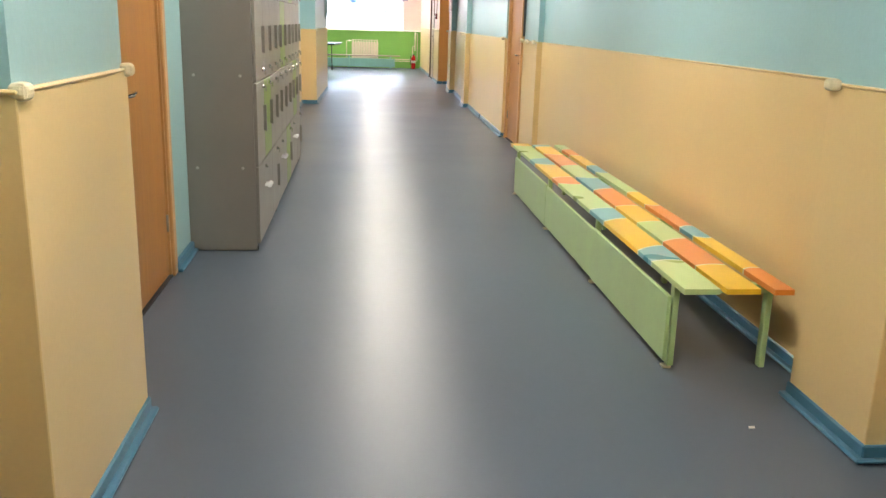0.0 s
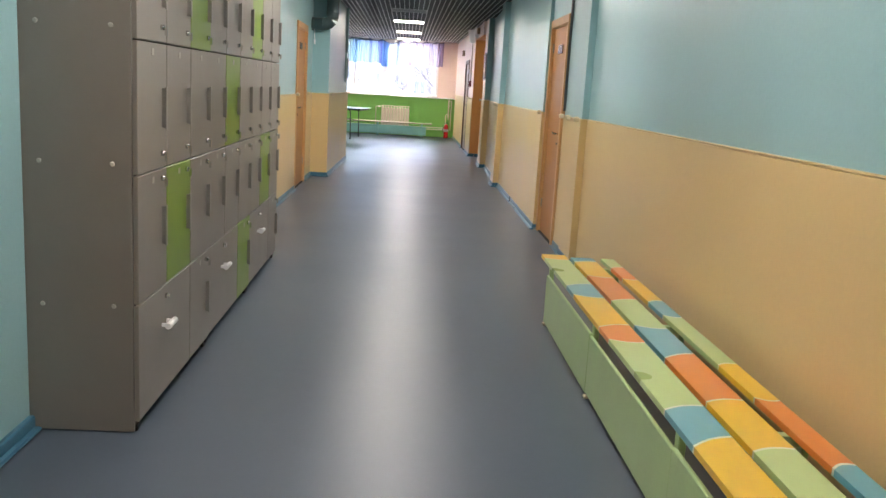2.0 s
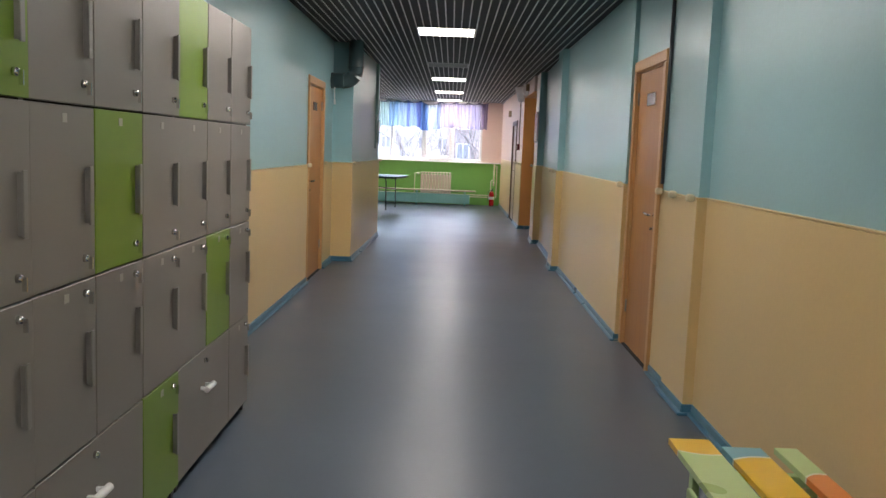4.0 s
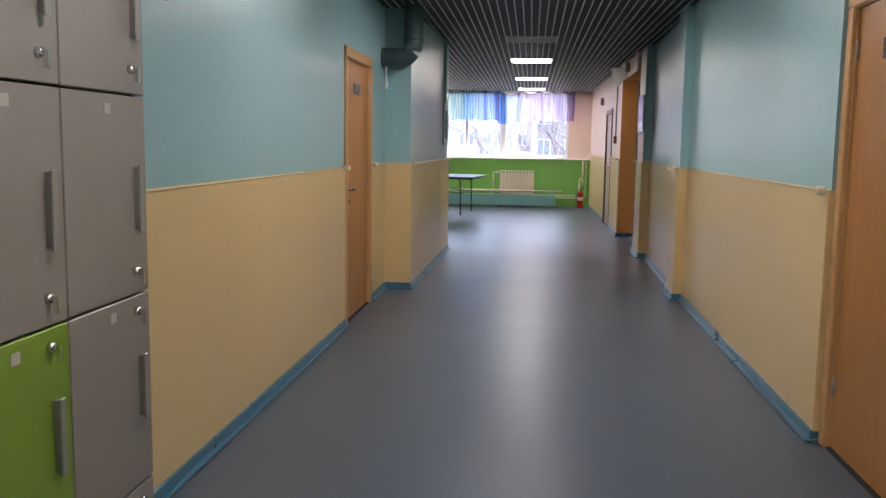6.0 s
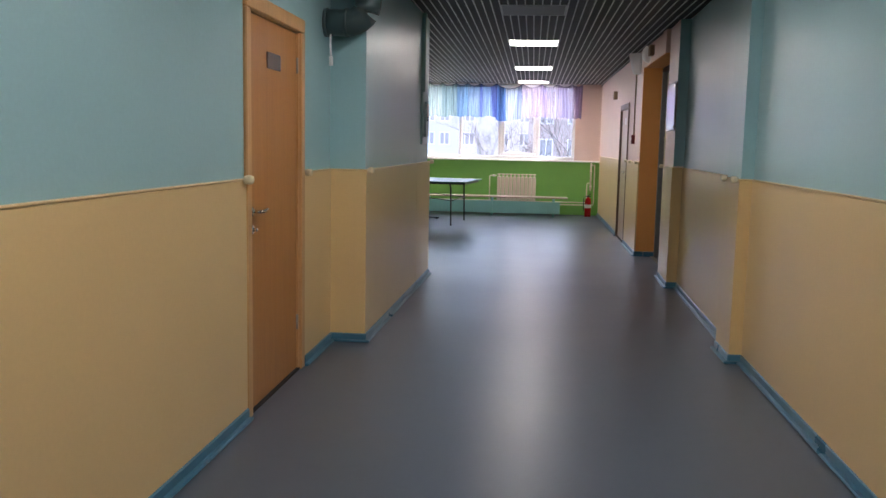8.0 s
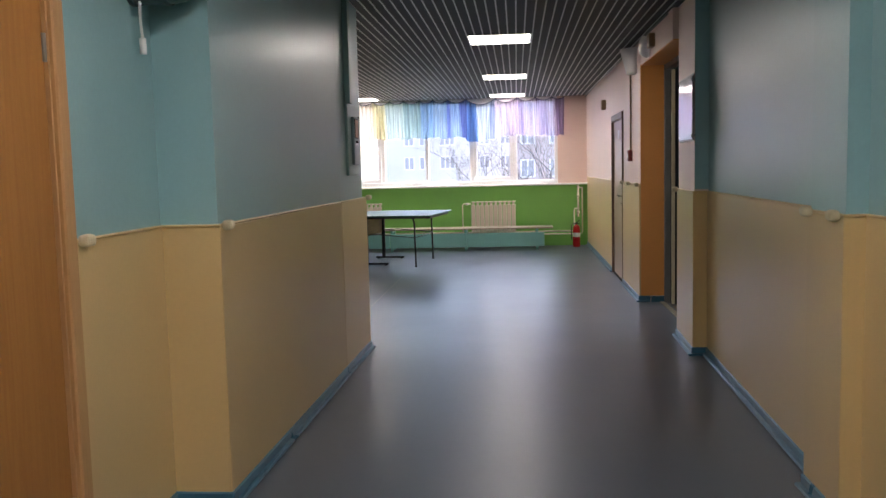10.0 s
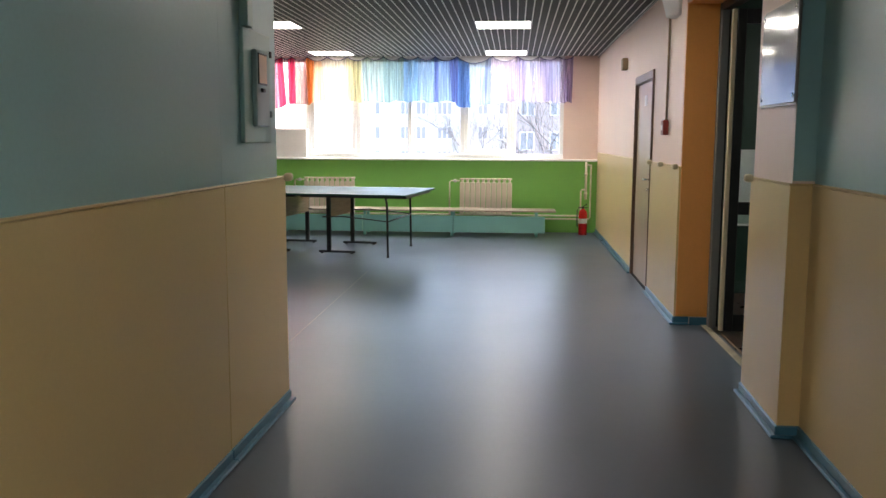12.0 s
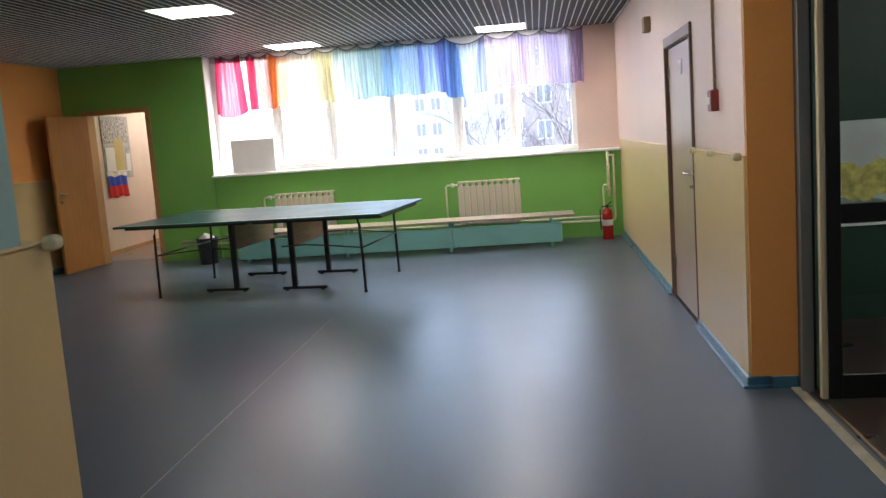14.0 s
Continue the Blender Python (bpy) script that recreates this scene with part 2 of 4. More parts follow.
def ceiling_lamp(x, y, lit=True):
    ob = thing("ceiling_light", pose(x, y, CEIL), "square white lit LED panel set in the dark slatted ceiling" if lit else "square unlit panel set in the dark slatted ceiling",
               "ceiling light", "ceiling lights" if lit else "")
    bm = bmesh.new()
    for d in ((0, 0.6, 0, 0.018), (0, 0.6, 0.582, 0.6), (0, 0.018, 0.018, 0.582), (0.582, 0.6, 0.018, 0.582)):
        box(bm, *d, -0.006, 0.03)
    part("frame", bm, PVC if lit else DEADRIM, ob)
    boxpart("diffuser", (0.018, 0.582, 0.018, 0.582, -0.002, 0.02), LAMPGLOW if lit else DEADFACE, ob, "glowing white diffuser" if lit else "")
    return ob


for y in LAMP_Y:
    ceiling_lamp(LAMP_X[0], y)
ceiling_lamp(LAMP_X[0], DEAD_Y, False)
for y in (22.9, 26.05):
    ceiling_lamp(-2.19, y)


# ---- walls of the corridor ----
DADO = 1.18


def run(side, y0, y1, x, upper=TEAL, name="wall", low=CREAM, ends=(False, False), depth=0.35, z_top=CEIL + 0.1, rail=True, dado=True, skirt=True, dx=0.0, clad=0.012):
    """A stretch of wall along y with its cream wainscot, rail and blue skirting; side -1 is the left one. ends: faces seen at y0, y1; clad: thickness of the wainscot on them."""
    s = side
    lean = (y0, y1, dx)
    deep = 0.305 if ends[0] and s < 0 else 0.1
    a, b = sorted((x, x + s * depth))
    slab("wall_" + name, (a, b, y0, y1, 0.0, z_top), upper, "painted plaster wall, teal above the cream wainscot" if upper is TEAL else "painted plaster wall above the cream wainscot", "wall", lean=lean)
    e0, e1 = (clad if ends[0] else 0.0016), (clad if ends[1] else 0.0016)
    t0, t1 = (e0 + 0.009 if ends[0] else 0.003), (e1 + 0.009 if ends[1] else 0.003)
    k0, k1 = (e0 + 0.021 if ends[0] else 0.0045), (e1 + 0.021 if ends[1] else 0.0045)
    if dado:
        a, b = sorted((x - s * 0.012, x + s * deep))
        slab("wainscot", (a, b, y0 - e0, y1 + e1, 0.0, DADO), low, "smooth cream-painted wainscot panel", "wainscot", 0.003, lean)
    if rail:
        a, b = sorted((x - s * 0.017, x + s * deep))
        slab("trim", (a, b, y0 - t0, y1 + t1, DADO, DADO + 0.011), low, "thin cream rail capping the wainscot", "rail", 0.004, lean)
    if skirt:
        bm = bmesh.new()
        a, b = sorted((x - s * 0.044, x + s * deep))
        box(bm, a, b, y0 - k0, y1 + k1, 0.001, 0.018, 0.006)
        a, b = sorted((x - s * 0.021, x + s * deep))
        box(bm, a, b, y0 - t0, y1 + t1, 0.014, 0.062, 0.006)
        for v in bm.verts:
            v.co.x += dx * (v.co.y - y0) / (y1 - y0)
        structure("baseboard", bm, SKIRT, "blue plastic skirting along the wall", "baseboard")


def rail_end(x, y, side):
    bm = bmesh.new()
    a, b = sorted((x - side * 0.045, x + side * 0.0))
    box(bm, a, b, y - 0.03, y + 0.03, DADO - 0.016, DADO + 0.026, 0.016, 3)
    tagged(new("rail_cap", mesh_of("rail_cap", bm, RAIL)), "small rounded cream cap at the end of the wall rail", "rail cap", "rail caps")


def header(side, y0, y1, x, z, mat=TEAL, depth=0.35):
    a, b = sorted((x, x + side * depth))
    slab("wall_over_door", (a, b, y0, y1, z, CEIL + 0.1), mat, "painted plaster wall above a door", "wall")


# left
L = -1
run(L, -3.0, 2.45, XL0, name="left_1")
run(L, 2.45, 3.33, -0.427, name="left_pier", ends=(True, True), depth=0.6)
run(L, 3.33, 4.10, XL0, name="left_2")
header(L, 4.10, 5.09, XL0, 2.06)
run(L, 5.09, 5.54, XL0, name="left_3", dado=False, rail=False)
run(L, 5.54, 13.19, -0.745, name="left_4", dx=0.052)
header(L, 13.19, 14.24, XL1, 2.06)
run(L, 14.24, 14.95, XL1, name="left_5")
run(L, 14.95, 17.23, XP, name="left_pier_1", ends=(True, False), depth=0.64, dx=XPM - XP)
run(L, 17.236, 18.02, XPM, name="left_pier_2", ends=(False, True), depth=0.64, dx=XPE - XPM, clad=0.11)
# right
R = 1
run(R, -3.0, 2.91, XR, name="right_1")
run(R, 2.91, 3.40, 1.975, name="right_pier_1", ends=(True, True))
run(R, 3.40, 9.22, XR, name="right_2")
run(R, 9.22, 9.68, XRP, name="right_pier_2", ends=(True, True))
run(R, 9.68, 10.09, 2.085, name="right_3")
header(R, 10.09, 11.03, 2.07, 2.06)
run(R, 11.03, 14.81, 2.035, name="right_4", dx=0.03)
run(R, 14.81, 15.19, 1.985, name="right_pier_3", ends=(True, True))
run(R, 15.19, 17.80, 2.065, name="right_5", dx=0.07)
run(R, 17.80, 18.51, 2.035, name="right_pier_4", ends=(True, True), upper=PINK, depth=0.215, dx=0.02)
slab("wall_pier_face", (2.037, 2.14, 17.796, 17.80, DADO + 0.022, CEIL), TEAL, "teal painted narrow side of the pier", "wall")
header(R, 18.51, 20.30, 2.01, 2.36, PINK, 0.245)
run(R, 20.30, 21.65, XH, name="hall_right_1", upper=PINK, ends=(True, False), depth=0.255)
header(R, 21.65, 22.78, XH, 1.99, PINK)
run(R, 22.78, BACK, XH, name="hall_right_2", upper=PINK)
slab("wall_reveal", (XH + 0.003, XH + 0.25, 20.272, 20.292, 0.066, 2.36), ORANGE, "orange painted reveal of the side opening", "wall")
slab("baseboard", (XH + 0.102, XH + 0.228, 20.264, 20.2715, 0.001, 0.062), SKIRT, "blue plastic skirting below the orange reveal", "baseboard", 0.002)
slab("wall_soffit", (2.013, 2.253, 18.515, 20.270, 2.352, 2.359), ORANGE, "orange painted underside of the side opening", "wall")
slab("wall_behind", (-1.2, 2.6, -3.2, -3.0, 0, 2.8), TEAL, "plain teal wall closing the corridor", "wall")

slab("wall_left_pier_joint", (XPM - 0.3, XPM - 0.0003, 17.2285, 17.2375, DADO + 0.02, CEIL + 0.05), TEAL, "teal plaster filling the joint of the pier", "wall")
slab("wall_hall_corner", (XH + 0.001, XH + 0.35, BACK + 0.001, 27.13, 0, 2.79), PINK, "peach painted wall beside the window", "wall")

# ---- walls of the hall ----
slab("wall_hall_near", (-5.4, XP - 0.01, 17.78, 18.0, 0, 2.8), PINK, "peach painted wall of the hall", "wall")
run(L, 18.0, 26.95, -5.16, name="hall_left", upper=ORANGE)
SILL = 1.085
WX0, WX1 = -3.18, XH
GLAZ = 26.91
bm = bmesh.new()
box(bm, WX0, WX1, BACK, BACK + 0.45, 0, SILL - 0.03)
structure("wall_parapet", bm, GREEN, "bright green painted wall below the window sill", "wall")
slab("wall_back_pier", (-3.96, WX0 - 0.012, BACK, BACK + 0.45, 0, 2.8), GREEN, "bright green painted wall beside the window", "wall")
slab("wall_back_left", (-5.3, -4.90, BACK + 0.02, BACK + 0.2, 0, 2.8), GREEN, "green painted wall beside the open door", "wall")
slab("wall_back_over_door", (-4.90, -3.96, BACK + 0.02, BACK + 0.2, 2.0, 2.8), GREEN, "green painted wall above the open door", "wall")
slab("window_sill", (WX0 - 0.02, WX1, BACK - 0.05, GLAZ, SILL - 0.03, SILL), PVC, "long white window sill", "window sill", 0.006)
slab("wall_window_side", (1.50, WX1, GLAZ - 0.04, BACK + 0.45, SILL, 2.8), PINK, "peach plaster beside the window", "wall")
slab("wall_window_reveal", (WX0 - 0.011, WX0, BACK + 0.004, BACK + 0.45, SILL, 2.8), WHITE, "white window reveal", "wall")
slab("wall_window_head", (WX0, 1.50, GLAZ - 0.02, BACK + 0.45, 2.585, 2.8), WHITE, "white plaster above the window", "wall")

# ---- window ----
win = thing("window_1", pose(0, GLAZ, 0), "wide white plastic window with six bays", "window", kind="structure")
bm = bmesh.new()
box(bm, WX0, 1.50, 0, 0.07, SILL, SILL + 0.07, 0.005)
box(bm, WX0, 1.50, 0, 0.07, 2.52, 2.585, 0.005)
part("window_frame", bm, PVC, win)
MULL = (-3.145, -2.37, -1.60, -0.815, -0.015, 0.755, 1.475)
for x in MULL:
    boxpart("mullion", (x - 0.035, x + 0.035, -0.004, 0.07, SILL + 0.07, 2.52), PVC, win, bevel=0.006)
PANE = glass("window_glass")
for i, (a, b) in enumerate(zip(MULL, MULL[1:])):
    a, b = a + 0.037, b - 0.037
    if i in (1, 4):
        bm = bmesh.new()
        for d in ((a, b, SILL + 0.072, SILL + 0.135), (a, b, 2.455, 2.518), (a, a + 0.06, SILL + 0.135, 2.455), (b - 0.06, b, SILL + 0.135, 2.455)):
            box(bm, d[0], d[1], -0.02, 0.05, d[2], d[3], 0.006)
        sash = part("sash", bm, PVC, win)
        boxpart("sash_handle", (b - 0.04, b - 0.018, -0.06, -0.02, 1.72, 1.84), PVC, sash, bevel=0.006)
    p = boxpart("pane", (a, b, 0.028, 0.034, SILL + 0.07, 2.52), PANE, win)
    p.visible_shadow = False



# ---- doors ----
def beech_door(side, x, y0, y1, label, handle_at, plate=True, top=2.06, leaf_mat=None, name="door_1", trim_mat=None, face=0.07):
    """A flush beech door with casing in a wall along y; x is the wall's face; handle_at: 0 near y0, 1 near y1."""
    s = side
    ob = thing(name, pose(x, y0, 0), label, "door", kind="structure")
    w = y1 - y0

    def bx(a, b, *r, **k):
        lo, hi = sorted((s * a, s * b))
        return (lo, hi, *r)
    leaf_mat, trim_mat = leaf_mat or BEECH, trim_mat or CASING
    leaf = boxpart("leaf", bx(0.012, 0.055, face + 0.012, w - face - 0.012, 0.012, top - 0.075), leaf_mat, ob, bevel=0.003)
    boxpart("jamb", bx(0.0, 0.1, face - 0.015, face + 0.009, 0, top - 0.05), trim_mat, ob)
    boxpart("jamb", bx(0.0, 0.1, w - face - 0.009, w - face + 0.015, 0, top - 0.05), trim_mat, ob)
    boxpart("head", bx(0.0, 0.1, face + 0.009, w - face - 0.009, top - 0.072, top - 0.05), trim_mat, ob)
    boxpart("backing", bx(0.11, 0.14, 0.0, w, 0, top), DARKGAP, ob)
    boxpart("casing", bx(-0.018, 0.02, 0.0, face, 0, top - 0.066), trim_mat, ob, bevel=0.006)
    boxpart("casing", bx(-0.018, 0.02, w - face, w, 0, top - 0.066), trim_mat, ob, bevel=0.006)
    boxpart("casing", bx(-0.018, 0.02, 0.0, w, top - 0.066, top + 0.012), trim_mat, ob, bevel=0.006)
    boxpart("threshold", bx(-0.004, 0.1, face, w - face, 0.0, 0.012), DARKGAP, ob)
    hy = 0.14 if handle_at == 0 else w - 0.14
    d = 1 if handle_at == 0 else -1
    bm = bmesh.new()
    for z in (1.02, 0.93):
        turn(bm, [(0.024, 0.0), (0.026, -s * 0.006), (0.018, -s * 0.012)], (s * 0.012, hy, z), "x", 16)
    tube(bm, [(s * 0.012, hy, 1.02), (-s * 0.04, hy, 1.02), (-s * 0.046, hy + d * 0.03, 1.021), (-s * 0.044, hy + d * 0.075, 1.028), (-s * 0.04, hy + d * 0.12, 1.024)], [0.008, 0.008, 0.009, 0.008, 0.006], 10)
    turn(bm, [(0.009, 0), (0.009, -s * 0.02), (0.004, -s * 0.022)], (0, hy, 0.93), "x", 10)
    part("handle", bm, CHROME, leaf, "polished chrome lever handle")
    hx = w - 0.085 if handle_at == 0 else 0.085
    for z in (0.25, top - 0.3):
        bm = bmesh.new()
        tube(bm, [(s * 0.008, hx, z), (s * 0.008, hx, z + 0.09)], 0.008, 8)
        part("hinge", bm, HANDLE, leaf)
    if plate:
        boxpart("sign_plate", bx(0.004, 0.012, w / 2 - 0.128, w / 2 + 0.102, 1.742, 1.826), BLACK_PLATE, leaf, "dark unreadable name plate", bevel=0.002)
    return ob


BLACK_PLATE = material("dark_brown_plate", (0.07, 0.045, 0.035), 0.25)
GREYWOOD = wood("pale_washed_veneer", (0.50, 0.36, 0.24), (0.44, 0.31, 0.20), rough=0.32, spec=0.8)
beech_door(L, XL0, 4.10, 5.09, "closed beech veneer door with chrome lever handle beside the lockers", 0, plate=False)
beech_door(L, XL1, 13.19, 14.24, "closed beech veneer door with chrome lever and dark name plate", 0, name="door_2")
beech_door(R, 2.07, 10.09, 11.03, "closed beech veneer door with chrome lever and dark name plate", 0, name="door_3")
beech_door(R, XH, 21.65, 22.78, "closed pale veneer door in the peach wall of the hall", 0, plate=False, top=1.99, leaf_mat=GREYWOOD, face=0.034, name="door_4", trim_mat=wood("grey_brown_casing", (0.20, 0.13, 0.09), (0.16, 0.10, 0.07)))

# ---- lockers ----
COLS = 0.3865
ROWZ = (0.045, 0.506, 0.992, 1.476, 1.96)


def locker_door(parent, col, y0, y1, z0, z1, row, mat):
    """One door of a unit; the front faces +x."""
    g = 0.003
    leaf = boxpart("door", (0.402, 0.42, y0 + g, y1 - g, z0 + g, z1 - g), mat, parent, "olive green laminate door" if mat is LOCKER_GREEN else "", bevel=0.002)
    hy = y1 - 0.066
    zc = (z0 + z1) / 2 + (0.0, 0.012, -0.006, -0.03)[row]
    bm = bmesh.new()
    box(bm, 0.434, 0.440, hy - 0.011, hy + 0.011, zc - 0.082, zc + 0.082, 0.002)
    box(bm, 0.4195, 0.4345, hy - 0.004, hy + 0.004, zc - 0.077, zc + 0.077, 0.001)
    part("handle", bm, HANDLE, leaf, "grey metal bar handle")
    bm = bmesh.new()
    zl = z0 + 0.06 if row >= 2 else z1 - 0.04
    turn(bm, [(0.011, 0.42), (0.011, 0.43), (0.007, 0.434)], (0, hy - 0.012, zl), "x", 12)
    box(bm, 0.434, 0.445, hy - 0.015, hy - 0.010, zl - 0.03, zl + 0.004)
    part("lock", bm, CHROME, leaf, "small chrome lock with a key")
    if row < 3:
        bm = bmesh.new()
        ym = (y0 + y1) / 2
        box(bm, 0.42, 0.4215, ym - 0.014, ym + 0.014, z1 - 0.048, z1 - 0.024)
        part("number_tag", bm, TAG, leaf, "small worn number tag")


TAG = material("worn_tag", (0.42, 0.40, 0.36), 0.5)
for u in range(3):
    y = 5.547 + u * 3 * COLS
    ob = thing("locker_unit", pose(-0.698 - 0.004 * u, y, 0), "tall grey laminate locker block with some olive green doors" if u else "tall grey laminate locker block standing beside the beech door", "locker", "lockers along the wall")
    W = 3 * COLS
    boxpart("side_panel", (-0.015, 0.40, 0.001, 0.017, 0.006, 1.96), LOCKER, ob, bevel=0.0015)
    boxpart("side_panel", (-0.015, 0.40, W - 0.017, W - 0.001, 0.03, 1.96), LOCKER, ob, bevel=0.0015)
    boxpart("top_panel", (-0.015, 0.40, 0.017, W - 0.017, 1.944, 1.96), LOCKER, ob)
    boxpart("back_panel", (0, 0.01, 0.017, W - 0.017, 0.03, 1.944), LOCKER, ob)
    boxpart("carcass_front", (0.36, 0.40, 0.017, W - 0.017, 0.05, 1.944), DARKGAP, ob)
    boxpart("plinth", (0.03, 0.37, 0.02, W - 0.02, 0.0, 0.045), DARKGAP, ob)
    for yy in (0.02, W - 0.05):
        boxpart("foot", (0.365, 0.405, yy, yy + 0.03, 0.0, 0.03), BLACK, ob, bevel=0.004)
    if u == 0:
        for xx in (0.07, 0.33):
            for zz in (0.5, 1.03, 1.52):
                bm = bmesh.new()
                turn(bm, [(0.009, 0.001), (0.009, -0.001), (0.006, -0.0025)], (xx, 0, zz), "y", 12)
                part("screw_cover", bm, TAG, ob)
    for c in range(3):
        for row in (1, 2, 3):
            green = {3: (2, 6), 2: (4,), 1: (1, 7)}[row]
            locker_door(ob, c, c * COLS, (c + 1) * COLS, ROWZ[row], ROWZ[row + 1], row, LOCKER_GREEN if u * 3 + c in green else LOCKER)
    locker_door(ob, 2, 2 * COLS, 3 * COLS, ROWZ[0], ROWZ[1], 0, LOCKER_GREEN if u == 1 else LOCKER)
    dr = boxpart("drawer", (0.402, 0.42, 0.003, 2 * COLS - 0.003, ROWZ[0] + 0.003, ROWZ[1] - 0.003), LOCKER, ob, "wide bottom drawer front", bevel=0.002)
    bm = bmesh.new()
    ym = COLS * 0.90
    tube(bm, [(0.45, ym - 0.055, 0.345), (0.45, ym + 0.055, 0.345)], 0.013, 12)
    box(bm, 0.42, 0.45, ym - 0.04, ym - 0.028, 0.338, 0.352)
    box(bm, 0.42, 0.45, ym + 0.028, ym + 0.04, 0.338, 0.352)
    part("drawer_handle", bm, PVC, dr, "white plastic bar handle")
    bm = bmesh.new()
    turn(bm, [(0.011, 0.42), (0.011, 0.43), (0.007, 0.434)], (0, ym + 0.02, ROWZ[1] - 0.05), "x", 12)
    part("lock", bm, CHROME, dr)

# ---- patchwork bench ----
PAINTS = {
    "g": material("pale_green_plank_paint", (0.47, 0.62, 0.27), 0.3, vary=0.04, scale=2.2, fine=24, bump=0.04, bump_scale=60),
    "y": material("yellow_plank_paint", (0.80, 0.50, 0.03), 0.3, vary=0.04, scale=2.2, fine=24, bump=0.04, bump_scale=60),
    "o": material("orange_plank_paint", (0.74, 0.24, 0.04), 0.3, vary=0.04, scale=2.2, fine=24, bump=0.04, bump_scale=60),
    "b": material("blue_plank_paint", (0.14, 0.40, 0.48), 0.3, vary=0.04, scale=2.2, fine=24, bump=0.04, bump_scale=60),
    "w": material("white_line_paint", (0.72, 0.74, 0.62), 0.35, vary=0.1, scale=20),
}
PAINT_KEYS = "gyobw"


def painted_plank(parent, x0, x1, y0, y1, z0, z1, patches):
    """A plank along y whose top is painted in patches (colour, start fraction, slant); white lines lie between them."""
    bm = bmesh.new()
    cuts = [(0.0, 0.0)] + [(p[1], p[2]) for p in patches[1:]] + [(1.0, 0.0)]
    span = y1 - y0

    def row(f, slant, off):
        out = []
        for k in range(5):
            u = k / 4
            bow = 0.018 * math.sin(u * math.pi) * (1 if slant > 0 else -1 if slant < 0 else 0)
            out.append((x0 + u * (x1 - x0), y0 + f * span + off + slant * (u - 0.5) + bow))
        return out
    strips = []
    for i, p in enumerate(patches):
        a = row(*cuts[i], 0.006 if i else 0)
        b = row(*cuts[i + 1], -0.006 if i + 1 < len(patches) else 0)
        strips.append((a, b, PAINT_KEYS.index(p[0])))
        if i + 1 < len(patches):
            strips.append((b, row(*cuts[i + 1], 0.006), 4))
    for a, b, mi in strips:
        ta, tb = [bm.verts.new((*q, z1)) for q in a], [bm.verts.new((*q, z1)) for q in b]
        la, lb = [bm.verts.new((*q, z0)) for q in (a[0], a[-1])], [bm.verts.new((*q, z0)) for q in (b[0], b[-1])]
        fs = [bm.faces.new((ta[k], ta[k + 1], tb[k + 1], tb[k])) for k in range(4)]
        fs += [bm.faces.new((ta[0], tb[0], lb[0], la[0])), bm.faces.new((ta[-1], la[1], lb[1], tb[-1])), bm.faces.new((la[0], lb[0], lb[1], la[1]))]
        if a is strips[0][0]:
            fs.append(bm.faces.new((*ta[::-1], la[0], la[1])))
        if b is strips[-1][1]:
            fs.append(bm.faces.new((*tb, lb[1], lb[0])))
        for f in fs:
            f.material_index = mi
    bmesh.ops.remove_doubles(bm, verts=bm.verts, dist=0.0004)
    return part("plank", bm, [PAINTS[k] for k in PAINT_KEYS], parent, "plank painted in yellow, orange, blue and green patches")


BY0, BY1, BZ = 3.535, 7.63, 0.385
bench = thing("bench", pose(-0.04, 0.025, 0), "long low bench with patchwork-painted planks and pale green boards", "bench")
P1 = [("g", 0, 0), ("b", .10, .02), ("y", .155, .09), ("b", .295, .085), ("g", .362, .05), ("o", .546, -.03), ("y", .602, .05), ("b", .735, -.05), ("g", .797, .06), ("y", .965, -.03)]
P2 = [("y", 0, 0), ("o", .085, .02), ("g", .195, .07), ("y", .288, .03), ("o", .388, .03), ("b", .512, .07), ("g", .615, -.04), ("o", .735, .05), ("y", .87, -.05), ("b", .972, .03)]
P3 = [("o", 0, 0), ("y", .075, .02), ("b", .212, -.03), ("o", .265, .03), ("y", .398, -.02), ("g", .49, .02), ("b", .665, -.03), ("y", .735, .03), ("o", .86, -.02), ("g", .935, .03)]
painted_plank(bench, 1.61, 1.755, BY0, BY1, BZ - 0.022, BZ, P1)
painted_plank(bench, 1.780, 1.918, BY0, BY1 - 0.07, BZ - 0.022, BZ, P2)
painted_plank(bench, 1.970, 2.05, BY0 - 0.01, BY1 - 0.06, BZ - 0.022, BZ, P3)
POSTS = (3.69, 4.88, 6.13, 7.37)
for y in POSTS:
    boxpart("post", (1.622, 1.647, y - 0.02, y + 0.02, 0.012, BZ - 0.022), BENCHGREEN, bench, bevel=0.003)
    boxpart("post", (2.015, 2.04, y - 0.02, y + 0.02, 0.0, BZ - 0.022), BENCHGREEN, bench, bevel=0.003)
    boxpart("bearer", (1.647, 2.015, y - 0.018, y + 0.018, BZ - 0.06, BZ - 0.023), BENCHGREEN, bench, bevel=0.002)
    boxpart("foot", (1.604, 1.64, y - 0.02, y + 0.02, 0.0, 0.012), RAIL, bench, "small pale worn foot", bevel=0.003)
for a, b in zip(POSTS, POSTS[1:]):
    boxpart("front_panel", (1.601 + 0.003 * (a > 4), 1.619 + 0.002 * (a > 4), a - 0.016, b - 0.02, 0.032 - 0.006 * (a > 6), 0.312 - 0.008 * (4 < a < 5)), BENCHGREEN, bench, "pale green painted board", bevel=0.004)

